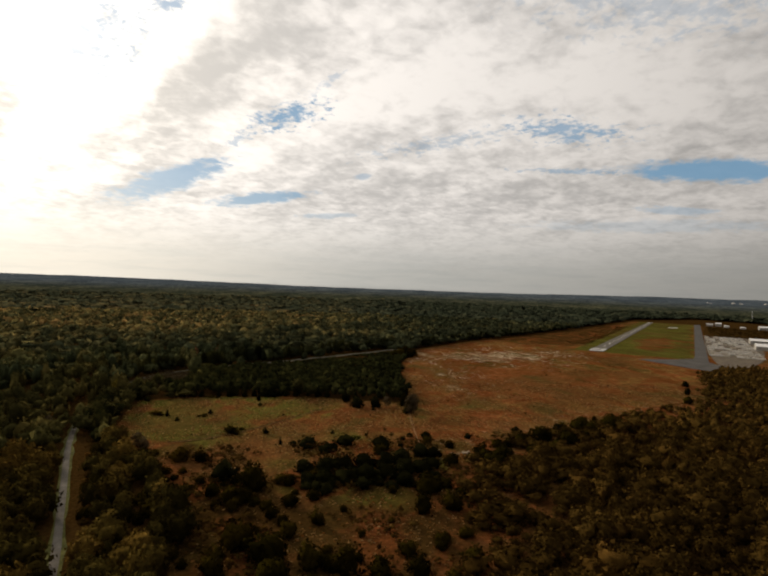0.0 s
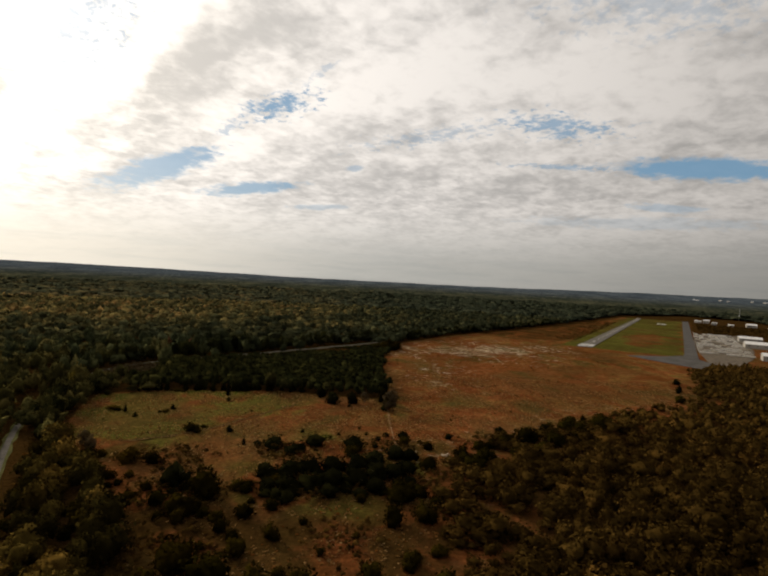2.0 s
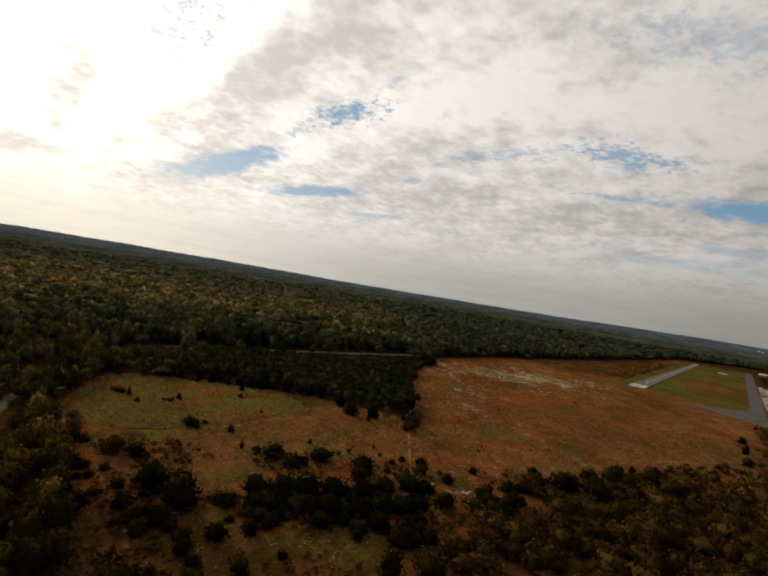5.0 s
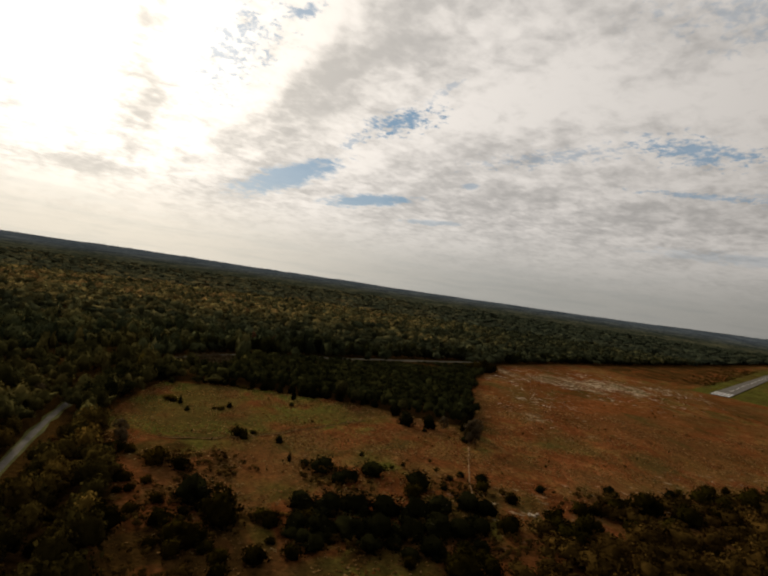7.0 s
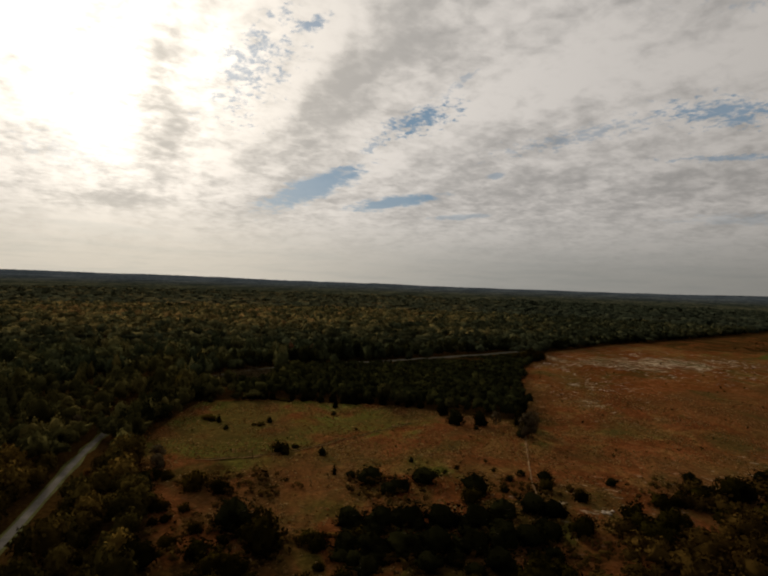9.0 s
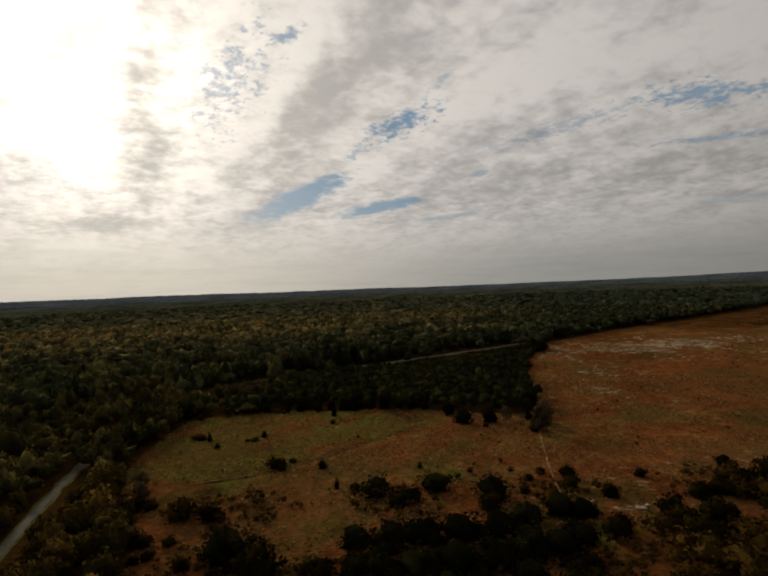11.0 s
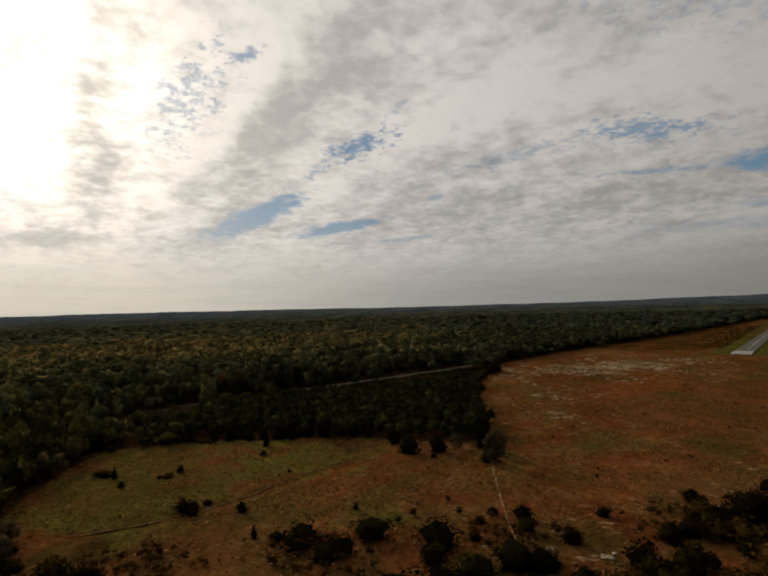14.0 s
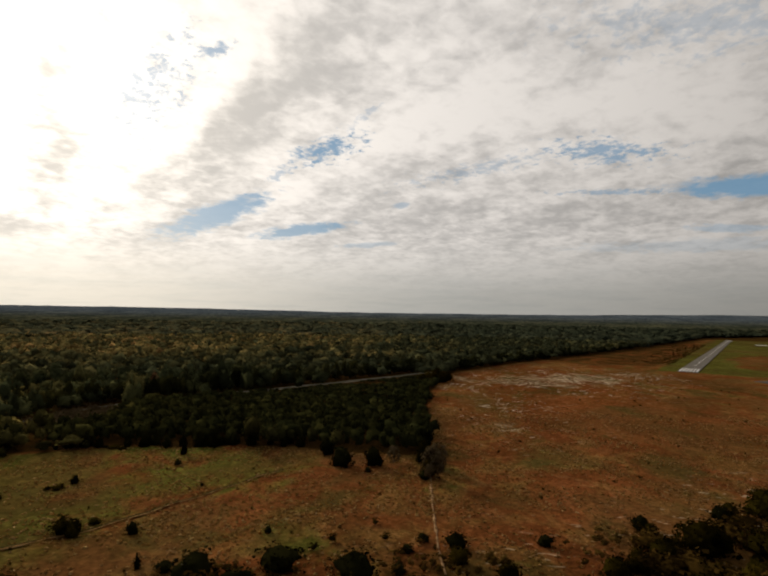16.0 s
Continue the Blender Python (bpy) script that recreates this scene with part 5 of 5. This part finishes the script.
for x, y, w, h in ((11.6, 813, 17, 15), (25.5, 807, 14, 13), (1.6, 801, 14, 12), (19.5, 827, 16, 16), (31.5, 823, 12, 12), (16.5, 451, 8, 14), (18.5, 469, 8, 13), (12.6, 477, 9, 12)):
    stand(OAKS, x, y, w, h)
for x, y, w, h in ((16.5, 449, 12, 15), (19.5, 463, 11, 14), (-3, 474, 8, 9), (-231, 353, 9, 11), (-159, 331, 8, 9), (-149, 319, 7, 9)):
    stand(BARE, x, y, w, h)
for x, y in CLOSE_WOODS:
    w = tree_rng.choice((9.0, 11.5, 13.0, 14.5))
    stand(WOODLAND, x, y, w, w * tree_rng.uniform(0.85, 1.15))
for x, y in CLOSE_SCRUB:
    w = tree_rng.choice((5.5, 7.5, 9.0, 11.0))
    stand(OAKS, x, y, w, w * tree_rng.uniform(0.6, 0.8))
# taller trees along the pine wood's open edges
for k in range(44):
    a, b = (PINE_WOOD[i] for i in ((1, 2), (2, 3), (3, 4), (4, 5), (7, 8), (8, 9))[k % 6])
    t = tree_rng.random()
    w = tree_rng.uniform(4.5, 9.0)
    stand(CEDARS, a[0] + (b[0] - a[0]) * t + tree_rng.uniform(-3, 2), a[1] + (b[1] - a[1]) * t + tree_rng.uniform(-6, 2), w, w * tree_rng.uniform(1.0, 1.4))
scatter = np.random.default_rng(21)
for k in range(80):
    x, y = scatter.uniform(-175, -75), scatter.uniform(195, 330)
    gap = float(away(ROAD, np.array(x), np.array(y)))
    if 9 < gap < 48 and x > np.interp(y, [186, 218, 266, 318, 368], [-119, -138, -166, -197, -224]):
        w = scatter.uniform(4.0, 8.5)
        stand(OAKS, x, y, w, w * scatter.uniform(0.55, 0.8))
# more of the same darkened kind, filling the thicket
for k in range(90):
    x, y = scatter.uniform(-50, 30), scatter.uniform(270, 338)
    if 271 + 0.55 * max(x + 10, 0) + 0.4 * max(-x - 34, 0) < y < 312 + 0.5 * max(x - 4, 0):
        w = scatter.uniform(6.0, 10.0)
        stand(CEDARS[:3], x, y, w, w * scatter.uniform(0.42, 0.56))
for k in range(75):
    x, y = scatter.uniform(-90, 40), scatter.uniform(122, 292)
    if bool(inside(SCRUB_LAND, np.array(x), np.array(y))) and math.hypot((x + 8) / 38, (y - 243) / 24) > 1:
        w = scatter.uniform(3.5, 8.5)
        stand(OAKS, x, y, w, w * scatter.uniform(0.6, 0.85))
for k in range(110):
    x, y = scatter.uniform(25, 330), scatter.uniform(400, 900)
    if bool(inside(OPEN_LAND, np.array(x), np.array(y))) and x < 0.62 * y - 60:
        stand(BUSHES, x, y, scatter.uniform(1.2, 2.8), scatter.uniform(0.9, 1.9))
for k in range(26):
    x, y = scatter.uniform(-200, 15), scatter.uniform(340, 470)
    if bool(inside(OPEN_LAND, np.array(x), np.array(y))):
        stand(BUSHES, x, y, scatter.uniform(0.9, 2.2), scatter.uniform(0.7, 1.5))


# ---- airfield buildings and vehicles ----
def box(V, F, x0, x1, y0, y1, z0, z1):
    k = len(V)
    V += [(x, y, z) for z in (z0, z1) for x, y in ((x0, y0), (x1, y0), (x1, y1), (x0, y1))]
    F += [tuple(k + i for i in f) for f in ((3, 2, 1, 0), (4, 5, 6, 7), (0, 1, 5, 4), (1, 2, 6, 5), (2, 3, 7, 6), (3, 0, 4, 7))]


def gable(wide, deep, eaves, ridge, over=0.6, thick=0.35):
    """A pitched roof of two sloping sheets, ridge along y."""
    V, F = [], []
    h = wide / 2 + over
    drop = (ridge - eaves) * over / (wide / 2)
    sect = [(-h, eaves - drop), (0, ridge), (h, eaves - drop), (h, eaves - drop + thick), (0, ridge + thick), (-h, eaves - drop + thick)]
    for y in (-deep / 2 - over, deep / 2 + over):
        V += [(x, y, z) for x, z in sect]
    for i in range(6):
        j = (i + 1) % 6
        F.append((i, j, j + 6, i + 6))
    F += [(5, 4, 1, 0), (4, 3, 2, 1), (6, 7, 10, 11), (7, 8, 9, 10)]
    return V, F


def hangar(x, y, wide, deep, eaves, ridge, label, turn):
    base = new("hangar")
    V, F = [], []
    box(V, F, -wide / 2, wide / 2, -deep / 2, deep / 2, -1.0, eaves)
    k = len(V)
    V += [(-wide / 2, -deep / 2, eaves), (wide / 2, -deep / 2, eaves), (0, -deep / 2, ridge), (-wide / 2, deep / 2, eaves), (wide / 2, deep / 2, eaves), (0, deep / 2, ridge)]
    F += [(k, k + 1, k + 2), (k + 4, k + 3, k + 5)]
    part("wall", mesh("wall", V, F, wall_metal), base)
    V, F = gable(wide, deep, eaves, ridge)
    part("roof", mesh("roof", V, F, white_metal), base, "white ribbed metal roof")
    leafs = max(2, int(wide / 9))
    for i in range(leafs):
        V, F = [], []
        w = wide * 0.82 / leafs
        a = -wide * 0.41 + i * w
        box(V, F, a + 0.05, a + w - 0.05, -deep / 2 - 0.25, -deep / 2 - 0.03, -0.8, eaves * 0.82)
        part("door", mesh("door", V, F, steel), base, "grey sliding door leaf")
    for i in range(max(2, int(deep / 12))):
        V, F = [], []
        a = -deep / 2 + (i + 0.5) * deep / max(2, int(deep / 12))
        box(V, F, -wide / 2 - 0.08, -wide / 2 - 0.01, a - 1.2, a + 1.2, eaves * 0.5, eaves * 0.78)
        part("window", mesh("window", V, F, dark_glass), base)
    base.matrix_world = Matrix.Translation((x, y, float(land(x, y)) + 0.6)) @ pose(0, 0, 0, 0, 0, turn)
    return tagged(base, label, "hangar", "airfield buildings")


TURN = -29.1
for s, o, w, d, e, r in ((505, 298, 44, 46, 8, 12), (335, 300, 46, 56, 8, 12.5), (84, 290, 34, 30, 8, 12)):
    hangar(*airfield(s, o), w, d, e, r, "white-roofed metal hangar beside the gravel lot", TURN + 90)
for s, o, w, d, e, r in ((1330, 212, 18, 22, 6, 8), (1345, 240, 26, 20, 9, 12), (1250, 262, 16, 16, 6, 8), (1215, 310, 30, 16, 5, 7), (1230, 372, 40, 30, 9, 13), (1200, 425, 24, 16, 5, 7), (1300, 480, 40, 24, 8, 11)):
    hangar(*airfield(s, o), w, d, e, r, "pale low building at the far end of the airfield", TURN + 90)
for k in range(8):
    a = radians(scatter.uniform(29.5, 37.5))
    d = 4560 + scatter.uniform(-120, 120)
    x, y = 15 + d * math.sin(a), 95 + d * math.cos(a)
    b = hangar(x, y, scatter.uniform(14, 30), scatter.uniform(10, 16), 14, 16, "tiny pale building on the hazy horizon", 40 + 10 * k)
    b.name = "distant_building"
    b["category"], b["group"] = "building", "town on the horizon"


def trailer():
    base = new("trailer")
    V, F = [], []
    prof = [(-1.3, 0.55), (1.3, 0.55), (1.3, 2.9), (1.1, 3.15), (0, 3.25), (-1.1, 3.15), (-1.3, 2.9)]
    for y in (-5, 5):
        V += [(x, y, z) for x, z in prof]
    F += [tuple(range(6, -1, -1)), tuple(range(7, 14))] + [(i, (i + 1) % 7, (i + 1) % 7 + 7, i + 7) for i in range(7)]
    part("body", mesh("body", V, F, trailer_paint), base)
    for a in (-3.2, 0.4, 3.2):
        V, F = [], []
        box(V, F, -1.34, -1.28, a - 0.6, a + 0.6, 1.5, 2.3)
        part("window", mesh("window", V, F, dark_glass), base)
    for a in (-1, 1):
        V, F = [], []
        prism(V, F, (a * 0.85, 0.3, 0.42), (a * 1.2, 0.3, 0.42), 0.42, 0.42, 10)
        part("wheel", mesh("wheel", V, F, rubber), base)
    return tagged(base, "white trailer parked in a row on pale gravel", "trailer", "parked trailers")


first = trailer()
placed = False
for row in range(14):
    s = 104 + 40 * row
    for k in range(8):
        if scatter.uniform() < 0.14:
            continue
        x, y = airfield(s + scatter.uniform(-1.5, 1.5), 188 + 10.8 * k + scatter.uniform(-0.8, 0.8))
        m = pose(x, y, float(land(x, y)) + 0.55, 0, 0, TURN + 90 + scatter.uniform(-4, 4))
        if placed:
            copy_thing(first, m)
        else:
            first.matrix_basis, placed = m, True


def mast(x, y, high):
    base = new("radio_mast")
    legs = [(math.cos(a), math.sin(a)) for a in (0.3, 2.4, 4.5)]
    for c, s in legs:
        V, F = [], []
        prism(V, F, (2.6 * c, 2.6 * s, -1), (0.5 * c, 0.5 * s, high), 0.45, 0.3, 5)
        part("leg", mesh("leg", V, F, steel), base)
    V, F = [], []
    for k in range(12):
        z0, z1 = high * k / 12, high * (k + 1) / 12
        f0, f1 = 2.6 - 2.1 * k / 12, 2.6 - 2.1 * (k + 1) / 12
        for i in range(3):
            (c, s), (c2, s2) = legs[i], legs[(i + 1) % 3]
            prism(V, F, (f0 * c, f0 * s, z0), (f1 * c2, f1 * s2, z1), 0.16, 0.16, 4)
    part("bracing", mesh("bracing", V, F, steel), base)
    base.location = (x, y, float(land(x, y)))
    return tagged(base, "grey steel lattice radio mast rising over woods", "mast")


mast(1590, 2390, 52)


def rubble(x, y, count, label):
    base = new("rubble_pile")
    r = np.random.default_rng(31)
    v, f = ICO[1]
    for k in range(count):
        s = r.uniform(0.45, 1.15)
        q = v * (1 + r.normal(0, 0.14, (len(v), 1))) * (s, s * r.uniform(0.6, 1.0), s * 0.5)
        part("stone", mesh("stone", q + (r.normal(0, 1.5), r.normal(0, 0.9), 0.3), f, stone), base)
    base.location = (x, y, float(land(x, y)))
    tagged(base, label, "stones")


rubble(50.5, 345, 12, "heap of pale stones at the edge of the scrub")
rubble(307, 548, 5, "few pale stones lying in the field's far corner")


# ---- dry grass ----
def grass(name, count, box_, tall, seed, label, where):
    r = np.random.default_rng(seed)
    x, y = r.uniform(box_[0], box_[1], count), r.uniform(box_[2], box_[3], count)
    thick = np.sin(x / 9 + y / 17) + np.sin(y / 7 - x / 23) + r.normal(0, 0.9, count)
    k = where(x, y) & (thick > 0.2)
    x, y = x[k], y[k]
    n = len(x)
    z = land(x, y)
    V, F = [], []
    for b in range(3):
        a = r.uniform(0, 6.283, n)
        w, h = r.uniform(0.25, 0.7, n), tall * r.uniform(0.5, 1.3, n)
        lean = r.normal(0, 0.25, (n, 2))
        c, s = np.cos(a) * w, np.sin(a) * w
        V.append(np.stack([np.stack([x - c, y - s, z - 0.05], 1), np.stack([x + c, y + s, z - 0.05], 1),
                           np.stack([x + c * 0.8 + lean[:, 0], y + s * 0.8 + lean[:, 1], z + h], 1), np.stack([x - c * 0.9 + lean[:, 0], y - s * 0.9 + lean[:, 1], z + h * 0.8], 1)], 1).reshape(-1, 3))
        F.append((4 * (np.arange(n) + b * n))[:, None] + np.arange(4)[None])
    tagged(new(name, mesh(name, np.concatenate(V), np.concatenate(F), straw)), label, "grass", kind="stuff")


def tussocks(name, count, box_, seed, label, where, mat):
    """Domed clumps of dead grass: leaning blades round a heart, each clump with its own tint."""
    r = np.random.default_rng(seed)
    x, y = r.uniform(box_[0], box_[1], count), r.uniform(box_[2], box_[3], count)
    patch = np.sin(x / 21 + y / 37 + 1) + np.sin(y / 16 - x / 33) + 0.6 * np.sin(x / 6.5 - y / 9) + r.normal(0, 0.7, count)
    k = where(x, y) & (patch > np.where(x < -60, 0.35 + np.clip((-60 - x) / 90, 0, 1) * 0.55, 0.35))
    x, y = x[k], y[k]
    n = len(x)
    z = land(x, y)
    size = r.uniform(0.30, 0.95, n) * r.choice([0.7, 1.0, 1.25], n)
    turn, tint = r.uniform(0, 6.283, n), r.uniform(0, 1, n)
    V, F, T = [], [], []
    for b in range(5):
        a = turn + b * 1.2566
        c, s_ = np.cos(a), np.sin(a)
        w, h = size * 0.6, size * r.uniform(0.32, 0.6, n)
        near_, out = size * 0.15, size * r.uniform(0.55, 0.95, n)
        V.append(np.stack([np.stack([x + c * out - s_ * w, y + s_ * out + c * w, z - 0.05], 1), np.stack([x + c * out + s_ * w, y + s_ * out - c * w, z - 0.05], 1),
                           np.stack([x + c * near_ + s_ * w * 0.7, y + s_ * near_ - c * w * 0.7, z + h], 1), np.stack([x + c * near_ - s_ * w * 0.6, y + s_ * near_ + c * w * 0.6, z + h * 0.9], 1)], 1).reshape(-1, 3))
        F.append((4 * (np.arange(n) + b * n))[:, None] + np.arange(4)[None])
        T.append(np.repeat(tint, 4))
    tagged(new(name, mesh(name, np.concatenate(V), np.concatenate(F), mat, tint=np.concatenate(T))), label, "grass", kind="stuff")


tussocks("grass_tussocks", 11000, (-225, 20, 325, 490), 51, "clumps of tan and orange dead grass in green meadow", lambda x, y: inside(OPEN_LAND, x, y) & (x + 0.4 * y < 215) & (away(PATH_LINE, x, y) > 2.6), clump_tan)
tussocks("grass_tussocks", 9000, (-110, 330, 190, 620), 52, "rust-coloured grass clumps in the dry field", lambda x, y: inside(OPEN_LAND, x, y) & ~inside(MEADOW, x, y), clump_rust)
grass("dry_grass", 60000, (-230, 340, 150, 640), 0.42, 41, "tufts of dry tan and rust grass", lambda x, y: inside(OPEN_LAND, x, y) & (away(ROAD, x, y) > 6))


def stalks(count, seed):
    """Bleached dead stalks lying in short flattened rows in the dry part of the field."""
    r = np.random.default_rng(seed)
    x, y = r.uniform(20, 340, count), r.uniform(540, 1010, count)
    near = np.hypot((x - 180) / 150, (y - 862 - 0.45 * (x - 180)) / 105)
    side = np.hypot((x - 75) / 55, (y - 640) / 110)
    patch = np.sin(x / 19 + y / 31) + np.sin(y / 23 - x / 41) + 0.7 * np.sin(x / 7 + y / 12)
    k = inside(OPEN_LAND, x, y) & ((r.uniform(0, 1.25, count) > near) | (r.uniform(0, 3.2, count) > 2.2 + side)) & (patch > 0.2)
    x, y = x[k], y[k]
    n = len(x)
    z = land(x, y)
    a = r.normal(0.35, 0.5, n)
    c, s_ = np.cos(a), np.sin(a)
    half, wide, h = r.uniform(0.8, 3.4, n), r.uniform(0.25, 0.7, n), r.uniform(0.15, 0.45, n)
    V, F = [], []
    for j, (u, v, t) in enumerate(((-1, -1, 0), (1, -1, 0), (1, 1, 0), (-1, 1, 0), (-0.7, 0.1, 1), (0.75, -0.1, 1))):
        V.append(np.stack([x + c * u * half - s_ * v * wide, y + s_ * u * half + c * v * wide, z - 0.05 + t * h], 1))
    V = np.stack(V, 1).reshape(-1, 3)
    i = 6 * np.arange(n)[:, None]
    F = np.concatenate([i + np.array([q]) for q in ((0, 1, 5), (0, 5, 4), (1, 2, 5), (2, 3, 4), (2, 4, 5), (3, 0, 4))])
    T = np.repeat(r.uniform(0, 1, n), 6)
    tagged(new("dead_stalks", mesh("dead_stalks", V, F, stalk_mat, tint=T)), "bleached dead stalks lying in the dry field", "stalks", kind="stuff")


stalks(9000, 61)
